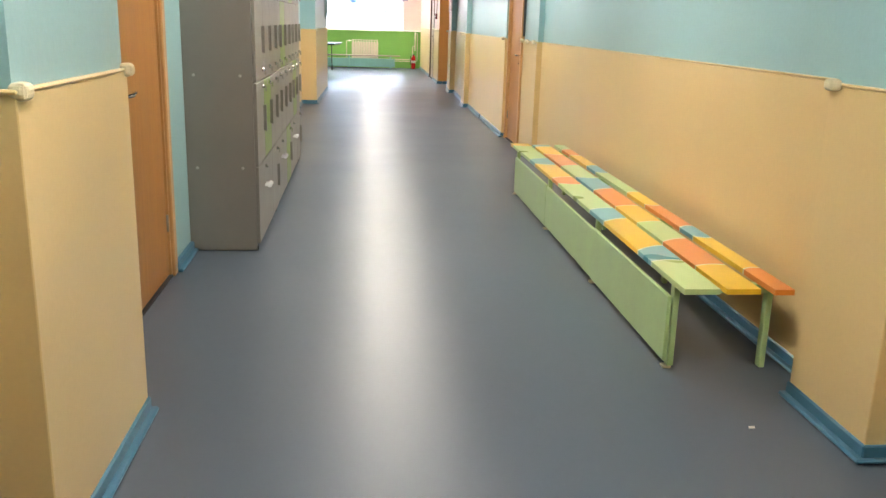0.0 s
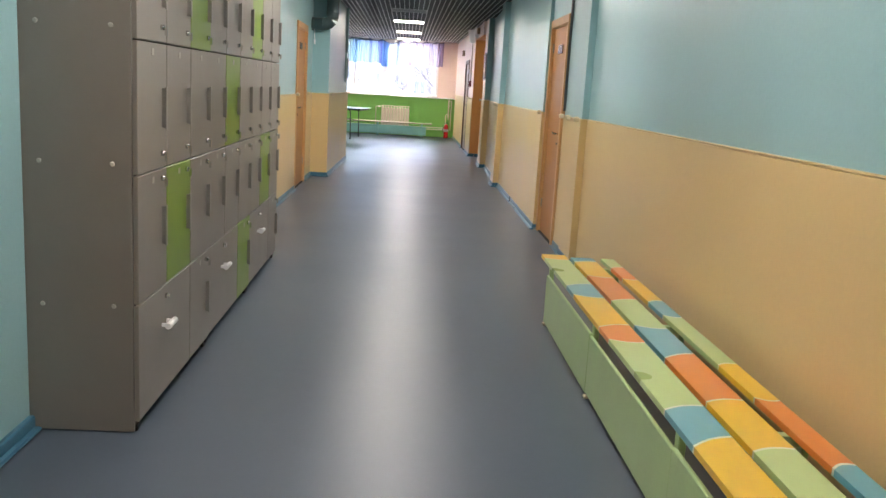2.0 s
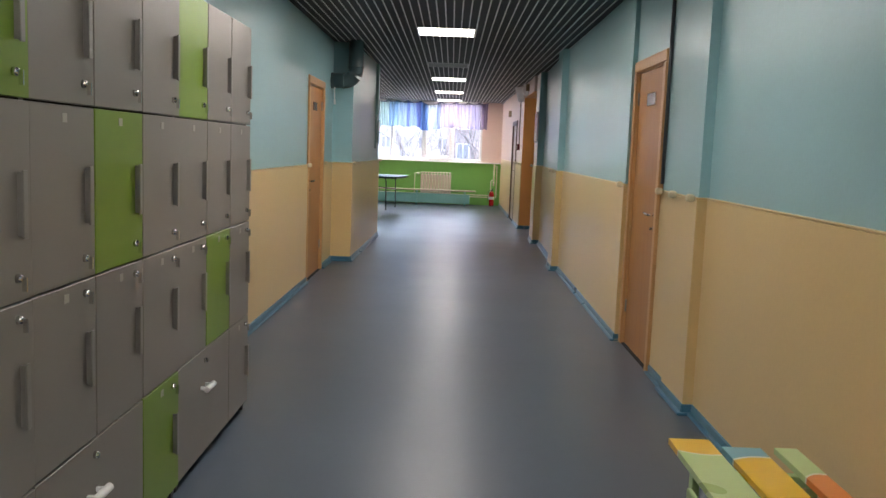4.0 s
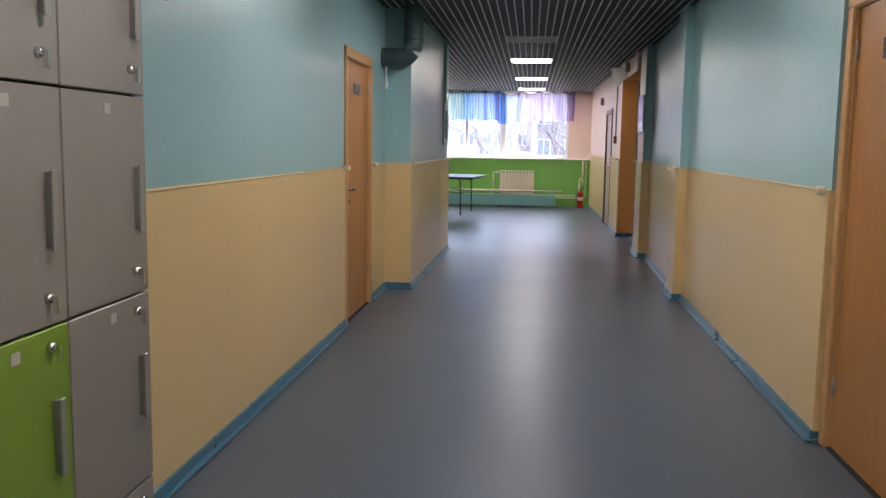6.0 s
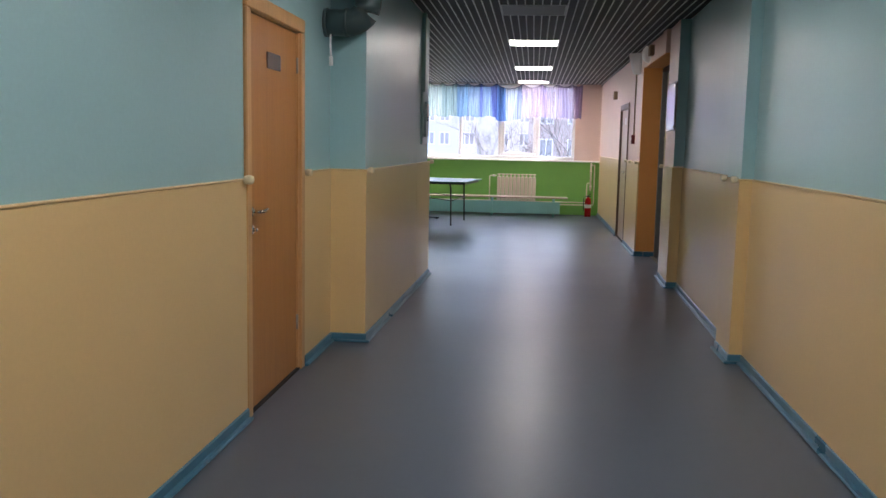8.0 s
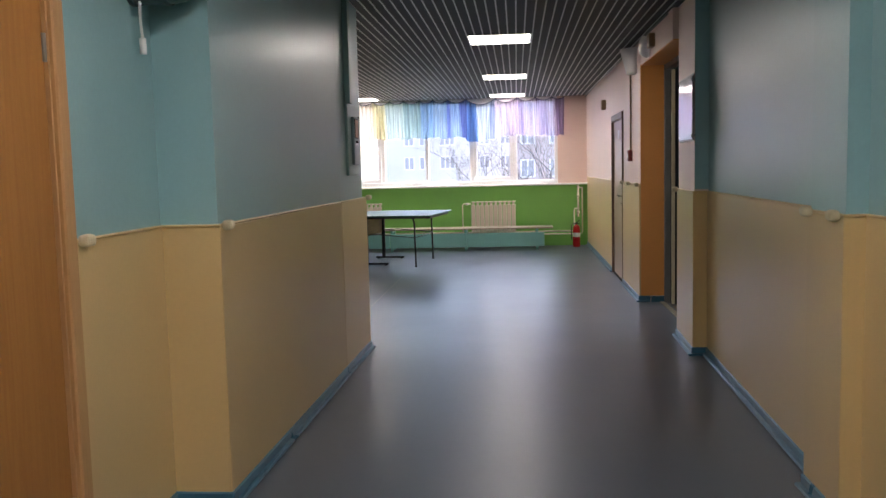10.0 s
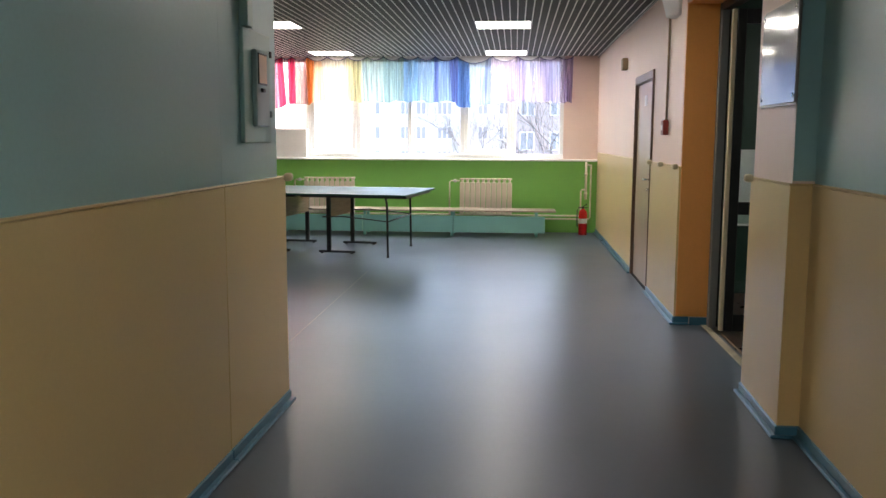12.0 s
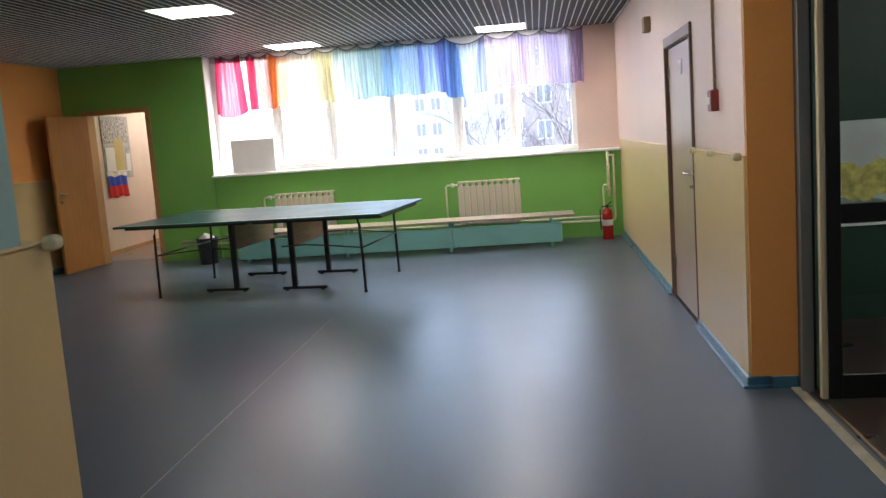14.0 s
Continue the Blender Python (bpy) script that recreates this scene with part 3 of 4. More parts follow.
# ---- rail caps ----
for x, y, s in ((-0.436, 2.465, L), (-0.436, 3.335, L), (XL0 + 0.012, 4.06, L), (XL1 + 0.012, 13.16, L), (XL1 + 0.012, 14.27, L), (XP + 0.012, 14.98, L), (XPE + 0.012, 18.11, L),
                (1.963, 2.95, R), (1.963, 3.36, R), (XRP - 0.012, 9.26, R), (XRP - 0.012, 9.64, R), (2.073, 10.05, R), (2.023, 11.07, R), (1.973, 14.85, R), (1.973, 15.15, R),
                (2.043, 18.48, R), (XH - 0.012, 20.33, R), (XH - 0.012, 21.0, R), (XH - 0.012, 21.58, R)):
    rail_end(x, y, s)

# ---- table-tennis table on two school desks ----
TTBLUE = material("dark_blue_green_table_top", (0.03, 0.10, 0.085), 0.38, spec=0.2, vary=0.12, scale=3, bump=0.03)
STEEL = material("black_enamelled_steel", (0.018, 0.019, 0.022), 0.35, vary=0.1)
PLY = wood("worn_beech_ply", (0.42, 0.27, 0.16), (0.30, 0.19, 0.11), grain=(6, 2, 40))
tt = thing("tennis_table", Matrix.Translation((-1.645, 24.266, 0)) @ pose(0, 0, 0, 0, 0, -7.0) @ Matrix.Translation((1.66, -24.06, 0)), "dark blue-green table-tennis table with thin black legs", "table")
for a, b in ((-2.99, -1.663), (-1.657, -0.33)):
    bm = bmesh.new()
    box(bm, a, b, 23.25, 24.77, 0.732, 0.752, 0.002)
    top = part("table_top", bm, TTBLUE, tt)
    boxpart("edge_line", (a + 0.004, b - 0.004, 23.254, 23.274, 0.7525, 0.7535), PVC, top, "white edge line")
    boxpart("edge_line", (a + 0.004, b - 0.004, 24.746, 24.766, 0.7525, 0.7535), PVC, top, "white edge line")
    bm = bmesh.new()
    for d in ((a + 0.03, b - 0.03, 23.40, 23.43), (a + 0.03, b - 0.03, 24.60, 24.63), (a + 0.03, a + 0.06, 23.43, 24.60), (b - 0.06, b - 0.03, 23.43, 24.60)):
        box(bm, *d, 0.7, 0.731)
    part("apron", bm, STEEL, tt)
for lx, s in ((-2.76, 1), (-0.62, -1)):
    for ly, q in ((23.56, 1), (24.68, -1)):
        bm = bmesh.new()
        tube(bm, [(lx, ly, 0.0), (lx + 0.005 * s, ly, 0.35), (lx + 0.01 * s, ly, 0.62), (lx + 0.025 * s, ly, 0.69), (lx + 0.07 * s, ly, 0.718), (lx + 0.22 * s, ly, 0.718)], 0.013, 10)
        leg = part("leg", bm, STEEL, tt)
        bm = bmesh.new()
        tube(bm, [(lx, ly, 0.0), (lx, ly, 0.02)], 0.017, 10)
        part("rubber_foot", bm, BLACK, leg)
        bm = bmesh.new()
        tube(bm, [(lx, ly, 0.42), (lx + 0.25 * s, ly, 0.445), (lx + 0.55 * s, ly, 0.47), (lx + 0.8 * s, ly, 0.46)], 0.007, 8)
        part("brace", bm, STEEL, tt)
    bm = bmesh.new()
    tube(bm, [(lx, 23.56, 0.42), (lx, 24.68, 0.42)], 0.008, 8)
    part("brace", bm, STEEL, tt)


def school_desk(x, y, flip):
    ob = thing("school_desk", pose(x, y, 0, 0, 0, -6.5), "school desk with black T-shaped legs and a plywood modesty panel", "desk", "desks under the table-tennis table")
    boxpart("desk_top", (-0.25, 0.25, -0.1, 1.1, 0.704, 0.728), PLY, ob, bevel=0.004)
    ux = 0.1 * flip
    for yy in (0.0, 0.95):
        leg = boxpart("leg", (ux - 0.025, ux + 0.025, yy - 0.02, yy + 0.02, 0.03, 0.704), STEEL, ob, bevel=0.004)
        boxpart("foot_bar", (-0.225, 0.225, yy - 0.02, yy + 0.02, 0.012, 0.04), STEEL, leg, bevel=0.004)
        for fx in (-0.2, 0.17):
            boxpart("glide", (fx, fx + 0.03, yy - 0.018, yy + 0.018, 0.0, 0.012), BLACK, leg)
    boxpart("modesty_panel", (ux + 0.025 * flip - 0.009, ux + 0.025 * flip + 0.009, 0.02, 0.93, 0.42, 0.70), PLY, ob, "curved plywood panel", bevel=0.004)
    return ob


school_desk(-2.155, 24.05, 1)
school_desk(-1.335, 23.94, -1)

# ---- aqua bench under the window ----
fb = thing("wall_bench", pose(0, -0.06, 0), "long low bench with aqua front boards and a pale plank top", "bench")
PALEPLANK = wood("pale_pink_plank", (0.42, 0.35, 0.27), (0.34, 0.30, 0.24), grain=(1.2, 20, 20))
for d in ((26.0, 26.14), (26.16, 26.3), (26.32, 26.44)):
    boxpart("plank", (-2.85, 1.37, d[0], d[1], 0.355, 0.378), PALEPLANK, fb, bevel=0.003)
for x in (-2.6, -1.36, -0.1, 1.10):
    boxpart("post", (x - 0.02, x + 0.02, 26.07, 26.10, 0.0, 0.355), AQUA, fb, bevel=0.003)
    boxpart("post", (x - 0.02, x + 0.02, 26.38, 26.41, 0.0, 0.355), AQUA, fb, bevel=0.003)
    boxpart("bearer", (x - 0.015, x + 0.015, 26.10, 26.38, 0.32, 0.355), AQUA, fb)
for a, b in ((-2.72, -1.39), (-1.384, -0.08), (-0.074, 1.22)):
    boxpart("front_panel", (a, b, 26.045, 26.068, 0.055, 0.29), AQUA, fb, bevel=0.004)


# ---- radiators and pipes ----
def radiator(x):
    ob = thing("radiator", pose(x, 26.60, 0), "cream ten-section radiator hung on the green wall", "radiator", "radiators")
    for k in range(10):
        bm = bmesh.new()
        a = k * 0.078
        box(bm, a + 0.003, a + 0.075, -0.04, -0.028, 0.27, 0.74, 0.005)
        box(bm, a + 0.022, a + 0.056, -0.028, 0.04, 0.26, 0.79, 0.005)
        box(bm, a + 0.004, a + 0.074, -0.034, 0.04, 0.775, 0.80, 0.006)
        part("section", bm, ENAMEL, ob)
    bm = bmesh.new()
    tube(bm, [(0.0, 0, 0.76), (-0.13, 0, 0.76), (-0.15, 0.01, 0.745), (-0.15, 0.01, 0.25)], 0.011, 10)
    pipe = part("pipe", bm, ENAMEL, ob)
    bm = bmesh.new()
    turn(bm, [(0.02, -0.09), (0.024, -0.075), (0.024, -0.05), (0.014, -0.04)], (0, 0, 0.76), "x", 12)
    part("valve", bm, PVC, pipe, "white radiator valve")
    bm = bmesh.new()
    for bx in (0.1, 0.66):
        box(bm, bx, bx + 0.025, 0.04, 0.08, 0.70, 0.73)
    part("bracket", bm, ENAMEL, ob)
    return ob


radiator(-0.03)
radiator(-2.38)
pipes = thing("heating_pipes", pose(0, 26.63, 0), "cream painted heating pipes along the green wall", "pipe")
for z, x1, zt in ((0.255, 1.76, 0.62), (0.205, 1.90, 0.98)):
    bm = bmesh.new()
    tube(bm, [(-3.7, 0, z), (x1 - 0.03, 0, z), (x1 - 0.008, 0, z + 0.01), (x1, 0, z + 0.03), (x1, 0, zt), (x1 + 0.01, 0, zt + 0.02), (x1 - 0.08 if zt > 0.8 else x1 + 0.06, 0, zt + 0.025)], 0.013, 10)
    part("pipe", bm, ENAMEL, pipes)
bm = bmesh.new()
tube(bm, [(1.83, 0.0, 0.50), (1.83, 0.0, 1.05)], 0.018, 10)
tube(bm, [(1.83, 0.0, 0.56), (1.83, 0.0, 0.60)], 0.026, 10)
tube(bm, [(1.83, 0.0, 0.85), (1.83, 0.0, 0.89)], 0.026, 10)
part("riser", bm, ENAMEL, pipes)

# ---- fire extinguisher ----
RED = material("red_enamel", (0.50, 0.02, 0.02), 0.25, vary=0.06)
ext = thing("fire_extinguisher", pose(1.78, 26.38, 0), "red fire extinguisher standing on the floor in the corner", "extinguisher")
bm = bmesh.new()
turn(bm, [(0.058, 0.0), (0.062, 0.01), (0.062, 0.30), (0.057, 0.335), (0.042, 0.36), (0.02, 0.372), (0.016, 0.385)], sides=24)
part("cylinder", bm, RED, ext)
bm = bmesh.new()
turn(bm, [(0.0625, 0.17), (0.0632, 0.175), (0.0632, 0.235), (0.0625, 0.24)], sides=24)
part("label_band", bm, WHITE, ext, "pale paper label")
bm = bmesh.new()
box(bm, -0.018, 0.018, -0.018, 0.018, 0.385, 0.415, 0.004)
tube(bm, [(0.0, 0, 0.41), (0.02, -0.02, 0.43), (0.05, -0.05, 0.455)], 0.007, 8)
tube(bm, [(0.0, 0, 0.395), (0.03, -0.03, 0.40), (0.055, -0.055, 0.405)], 0.006, 8)
part("valve", bm, BLACK, ext)
bm = bmesh.new()
tube(bm, [(-0.018, 0, 0.40), (-0.06, 0, 0.40), (-0.085, -0.005, 0.36), (-0.085, -0.01, 0.2), (-0.08, -0.01, 0.12)], 0.008, 8)
part("hose", bm, BLACK, ext)

# ---- waste bin ----
BINGREY = material("dark_grey_bin_plastic", (0.03, 0.035, 0.04), 0.4)
bn = thing("waste_bin", pose(-3.2, 26.25, 0), "dark grey plastic waste bin holding crumpled paper", "bin")
bm = bmesh.new()
turn(bm, [(0.105, 0.0), (0.108, 0.012), (0.135, 0.31), (0.142, 0.315), (0.142, 0.33), (0.132, 0.33), (0.128, 0.30), (0.105, 0.02)], sides=24)
part("bucket", bm, BINGREY, bn)
bm = bmesh.new()
bmesh.ops.create_icosphere(bm, subdivisions=3, radius=0.1, matrix=Matrix.Translation((0, 0, 0.29)))
for v in bm.verts:
    v.co += v.normal * 0.03 * noise.noise(v.co * 22)
    v.co.z = 0.29 + (v.co.z - 0.29) * 0.9
part("crumpled_paper", bm, WHITE, bn, "crumpled pale paper")

# ---- open classroom door and the room behind ----
DOORX0, DOORX1, DY = -4.90, -3.96, BACK + 0.02
od = thing("door_5", pose(0, 0, 0), "open beech veneer door with a brown casing in the green wall", "door", kind="structure")
boxpart("casing", (DOORX0, DOORX0 + 0.07, DY - 0.02, DY + 0.19, 0, 1.97), CASING, od, bevel=0.004)
boxpart("casing", (DOORX1 - 0.07, DOORX1, DY - 0.02, DY + 0.19, 0, 1.97), CASING, od, bevel=0.004)
boxpart("casing", (DOORX0, DOORX1, DY - 0.02, DY + 0.19, 1.97, 2.03), CASING, od, bevel=0.004)
bm = bmesh.new()
box(bm, 0, 0.78, -0.02, 0.02, 0.012, 1.965, 0.003)
leaf = part("leaf", bm, BEECH, od)
leaf.matrix_basis = pose(DOORX0 + 0.075, DY - 0.04, 0, 0, 0, -97)
bm = bmesh.new()
turn(bm, [(0.024, 0.02), (0.026, 0.026), (0.018, 0.032)], (0.71, 0, 1.0), "y", 14)
tube(bm, [(0.71, 0.02, 1.0), (0.71, 0.06, 1.0), (0.68, 0.066, 1.0), (0.60, 0.062, 1.005)], 0.008, 8)
turn(bm, [(0.024, 0.02), (0.026, 0.026), (0.018, 0.032)], (0.71, 0, 0.91), "y", 14)
part("handle", bm, CHROME, leaf, "chrome lever handle")

ROOMPINK = material("pale_room_paint", (0.80, 0.66, 0.56), 0.5, vary=0.05)
BROWNFLOOR = material("brown_linoleum", (0.22, 0.15, 0.11), 0.3, vary=0.12)
slab("floor_room", (-5.5, -2.4, 27.1, 31.0, -0.15, 0.0), BROWNFLOOR, "brown linoleum floor of the next room", "floor")
slab("wall_room_left", (-5.5, -5.25, 26.98, 31.0, 0, 2.8), ROOMPINK, "pale pink painted wall of the next room", "wall")
slab("wall_room_back", (-5.5, -2.4, 31.0, 31.2, 0, 2.8), ROOMPINK, "pale pink painted wall of the next room", "wall")
slab("wall_room_right", (-3.62, -3.42, 27.2, 31.0, 0, 2.8), ROOMPINK, "pale pink painted wall of the next room", "wall")
slab("ceiling_room", (-5.5, -3.4, 27.2, 31.2, 2.7, 2.85), WHITE, "white ceiling of the next room", "ceiling")
slab("baseboard_room", (-5.25, -5.235, 27.0, 31.0, 0, 0.06), CASING, "brown skirting of the next room", "baseboard")
# unseen fill panel added to brighten the next room; no lamp is known there
room_fill = ceiling_lamp(-4.7, 28.8)
room_fill.location.z = 2.70
# made-up weak panel, out of view, that lifts the dim side lobby
LOBBYFILL = glow("dim_fill_panel", (1.0, 0.92, 0.80), 3.0)
lobby_fill = ceiling_lamp(3.9, 19.2)
lobby_fill.location.z = 2.648
lobby_fill.children[1].data = lobby_fill.children[1].data.copy()
lobby_fill.children[1].data.materials[0] = LOBBYFILL

BOARD = material("grey_notice_board", (0.45, 0.44, 0.42), 0.6, vary=0.35, scale=14)
MARBLE = material("busy_printed_poster", (0.40, 0.38, 0.36), 0.5, vary=0.9, scale=26)
CORK = material("yellow_card", (0.55, 0.42, 0.17), 0.6)
nb = thing("notice_board", pose(-5.246, 27.8, 1.1), "grey notice board covered with prints and white papers", "notice board")
boxpart("board", (0, 0.012, 0, 0.85, 0, 0.92), BOARD, nb, bevel=0.003)
boxpart("poster", (0.0125, 0.014, 0.0, 0.82, 0.52, 0.91), MARBLE, nb, "densely printed black and white poster")
boxpart("card", (0.0125, 0.015, 0.33, 0.6, 0.12, 0.58), CORK, nb, "yellow card sheet")
boxpart("paper", (0.013, 0.03, 0.02, 0.30, 0.12, 0.46), WHITE, nb, "white paper sheet")
boxpart("paper", (0.013, 0.017, 0.66, 0.80, 0.10, 0.36), WHITE, nb, "white paper sheet")
FLAGB = material("flag_blue_cloth", (0.02, 0.07, 0.42), 0.7, vary=0.12, scale=8)
FLAGR = material("flag_red_cloth", (0.62, 0.02, 0.02), 0.7, vary=0.12, scale=8)
bm = bmesh.new()
nx, nz = 24, 18
grid = [[bm.verts.new((-5.225 + 0.012 * math.sin(i * 0.9 + j * 0.15) * (1 - j / nz * 0.3), 27.80 + 0.62 * i / nx, 0.83 + 0.37 * j / nz + 0.012 * math.sin(i * 0.5))) for j in range(nz + 1)] for i in range(nx + 1)]
for i in range(nx):
    for j in range(nz):
        f = bm.faces.new((grid[i][j], grid[i + 1][j], grid[i + 1][j + 1], grid[i][j + 1]))
        f.smooth = True
        f.material_index = 1 if j < 8 else 0 if j < 15 else 2
ob = tagged(new("flag", mesh_of("flag", bm, [FLAGB, FLAGR, WHITE])), "small white, blue and red striped cloth flag pinned to the wall", "flag")
ob.modifiers.new("cloth", "SOLIDIFY").thickness = 0.002
bm = bmesh.new()
tube(bm, [(-5.25, 27.76, 1.21), (-5.21, 27.78, 1.212), (-5.2, 28.45, 1.206)], 0.006, 8)
tagged(new("flag_pole", mesh_of("flag_pole", bm, PVC)), "thin white flag rod above the flag on the wall", "pole")

# ---- side lobby with the glazed door ----
LOBX = 2.265
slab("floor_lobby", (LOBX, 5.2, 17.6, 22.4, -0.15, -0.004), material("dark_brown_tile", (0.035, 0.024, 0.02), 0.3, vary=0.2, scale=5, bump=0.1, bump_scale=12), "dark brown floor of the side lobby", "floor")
slab("threshold_strip", (LOBX - 0.075, LOBX - 0.022, 18.53, 20.262, 0.0, 0.008), material("worn_brassy_metal", (0.34, 0.31, 0.22), 0.45, vary=0.25, scale=9), "worn pale metal threshold strip", "threshold", 0.003)
slab("threshold_edge", (LOBX + 0.012, LOBX + 0.026, 18.59, 19.98, -0.004, 0.006), material("brown_metal_edge", (0.22, 0.15, 0.09), 0.4, vary=0.2), "thin brown metal edge of the lobby floor", "threshold", 0.002)
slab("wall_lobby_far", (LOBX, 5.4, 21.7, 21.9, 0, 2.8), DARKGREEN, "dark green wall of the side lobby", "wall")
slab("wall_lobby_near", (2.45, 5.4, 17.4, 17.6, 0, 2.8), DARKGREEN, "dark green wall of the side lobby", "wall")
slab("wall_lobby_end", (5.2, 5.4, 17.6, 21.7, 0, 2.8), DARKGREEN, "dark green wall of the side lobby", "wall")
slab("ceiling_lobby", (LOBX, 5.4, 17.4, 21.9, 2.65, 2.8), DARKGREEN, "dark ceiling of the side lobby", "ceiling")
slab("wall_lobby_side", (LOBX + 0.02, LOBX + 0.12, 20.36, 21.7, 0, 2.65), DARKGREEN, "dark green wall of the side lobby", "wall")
ALU = material("dark_aluminium", (0.022, 0.024, 0.026), 0.35, metal=0.3)
GREYSEAL = material("grey_rubber_seal", (0.20, 0.21, 0.21), 0.5)
gd = thing("door_6", pose(LOBX, 0, 0), "open dark aluminium glazed door of the side lobby", "door", kind="structure")
boxpart("jamb", (-0.03, 0.05, 20.225, 20.284, 0.0, 2.355), ALU, gd, bevel=0.004)
boxpart("seal", (-0.035, 0.02, 20.185, 20.222, 0.0, 2.30), GREYSEAL, gd, "grey rubber seal", bevel=0.003)
boxpart("jamb", (-0.03, 0.05, 18.515, 18.58, 0.0, 2.355), ALU, gd, bevel=0.004)
boxpart("head", (-0.03, 0.05, 18.58, 20.225, 2.30, 2.355), ALU, gd, bevel=0.004)
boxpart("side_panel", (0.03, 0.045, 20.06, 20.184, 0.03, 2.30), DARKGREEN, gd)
boxpart("leaf_edge", (0.0, 0.03, 20.005, 20.04, 0.02, 2.28), RAIL, gd, "pale leaf edge strip", bevel=0.003)
bm = bmesh.new()
for d in ((0.03, 0.095, 0.02, 2.28), (0.80, 0.90, 0.02, 2.28), (0.095, 0.80, 0.02, 0.14), (0.095, 0.80, 0.86, 0.95), (0.095, 0.80, 2.18, 2.28)):
    box(bm, d[0], d[1], 20.0, 20.045, d[2], d[3], 0.004)
part("leaf_frame", bm, ALU, gd)
pane_a = boxpart("pane", (0.095, 0.80, 20.02, 20.026, 0.95, 2.18), PANE, gd)
pane_b = boxpart("pane", (0.095, 0.80, 20.02, 20.026, 0.14, 0.86), PANE, gd)
for o in (pane_a, pane_b):
    o.visible_shadow = False
bm = bmesh.new()
tube(bm, [(0.85, 20.0, 0.9), (0.85, 19.95, 0.9), (0.85, 19.95, 1.25), (0.85, 20.0, 1.25)], 0.012, 10)
part("pull_handle", bm, CHROME, gd)

mural = thing("landscape_poster", pose(2.75, 21.69, 0.62), "misty landscape poster with a yellow-green tree on the dark wall", "poster")
MIST = material("misty_print", (0.74, 0.82, 0.82), 0.4, vary=0.2, scale=2.5)
LEAFY = material("yellow_green_print", (0.66, 0.64, 0.20), 0.4, vary=0.5, scale=14)
HILL = material("grey_green_print", (0.30, 0.42, 0.38), 0.4, vary=0.3, scale=5)
boxpart("print", (0, 2.2, -0.01, 0.0, 0, 0.68), MIST, mural)
for k in range(14):
    bm = bmesh.new()
    cx, cz, r = 0.22 + 0.09 * (k % 7) + random.uniform(-0.03, 0.03), 0.22 + 0.12 * (k // 7) + random.uniform(-0.05, 0.05), random.uniform(0.06, 0.1)
    vs = [bm.verts.new((cx + r * math.cos(a * 0.5236) * random.uniform(0.8, 1.15), -0.011 - 0.0002 * k, cz + r * math.sin(a * 0.5236) * random.uniform(0.8, 1.15))) for a in range(12)]
    bm.faces.new(vs)
    part("printed_foliage", bm, LEAFY, mural)
bm = bmesh.new()
vs = [bm.verts.new((x * 0.2, -0.0105, 0.1 + (0.06 * math.sin(x * 1.3) + 0.04 if x < 12 else 0))) for x in range(12)] + [bm.verts.new((2.2, -0.0105, 0.02)), bm.verts.new((0, -0.0105, 0.02))]
bm.faces.new(vs)
part("printed_shore", bm, HILL, mural)

# ---- acrylic plaque on the pier ----
ACRYL = material("clear_acrylic_over_white", (0.62, 0.62, 0.62), 0.1, metal=0.25, vary=0.04, bump=0.5, bump_scale=5)
pq = thing("acrylic_plaque", pose(2.011, 17.765, 1.555, 0, 0, -1.6), "shiny acrylic plaque on metal studs above the wainscot", "plaque")
boxpart("plate", (0.0, 0.008, 0, 0.60, 0, 0.45), ACRYL, pq, bevel=0.002)
boxpart("backing", (0.0085, 0.0125, -0.012, 0.612, -0.012, 0.462), HANDLE, pq, "grey metal edge", bevel=0.002)
for a in (0.03, 0.57):
    for b in (0.03, 0.42):
        bm = bmesh.new()
        turn(bm, [(0.010, -0.004), (0.012, 0.0), (0.012, 0.012), (0.008, 0.028)], (0, a, b), "x", 12)
        part("stud", bm, CHROME, pq)

# ---- electrical panel on the left pier ----
PANELPAINT = material("teal_painted_steel", (0.26, 0.44, 0.43), 0.35, vary=0.06)
GREYBOX = material("grey_teal_painted_steel", (0.24, 0.36, 0.36), 0.35, vary=0.05)
ep = thing("electrical_panel", pose(XPM + 0.004, 17.485, 1.36), "teal painted electrical panel with a flat meter box", "electrical panel")
boxpart("back_plate", (0, 0.02, 0, 0.41, 0, 0.50), PANELPAINT, ep, bevel=0.004)
bx_ = boxpart("meter_box", (0.02, 0.042, 0.115, 0.315, 0.075, 0.415), GREYBOX, ep, bevel=0.005)
boxpart("window_rim", (0.042, 0.0455, 0.137, 0.268, 0.262, 0.402), BLACK, bx_, "dark rim round the label", bevel=0.0015)
boxpart("label", (0.0455, 0.0470, 0.145, 0.260, 0.270, 0.394), material("pale_orange_label", (0.72, 0.48, 0.33), 0.5), bx_, "pale orange label without readable writing")
boxpart("latch", (0.042, 0.056, 0.170, 0.210, 0.228, 0.246), BLACK, bx_, bevel=0.003)
boxpart("hinge", (0.018, 0.028, 0.395, 0.412, 0.12, 0.15), GREYBOX, ep)
boxpart("hinge", (0.018, 0.028, 0.395, 0.412, 0.40, 0.43), BLACK, ep)
boxpart("trunking", (0, 0.04, 0.01, 0.085, 0.502, CEIL - 1.362), PANELPAINT, ep, "teal painted cable trunking", bevel=0.004)

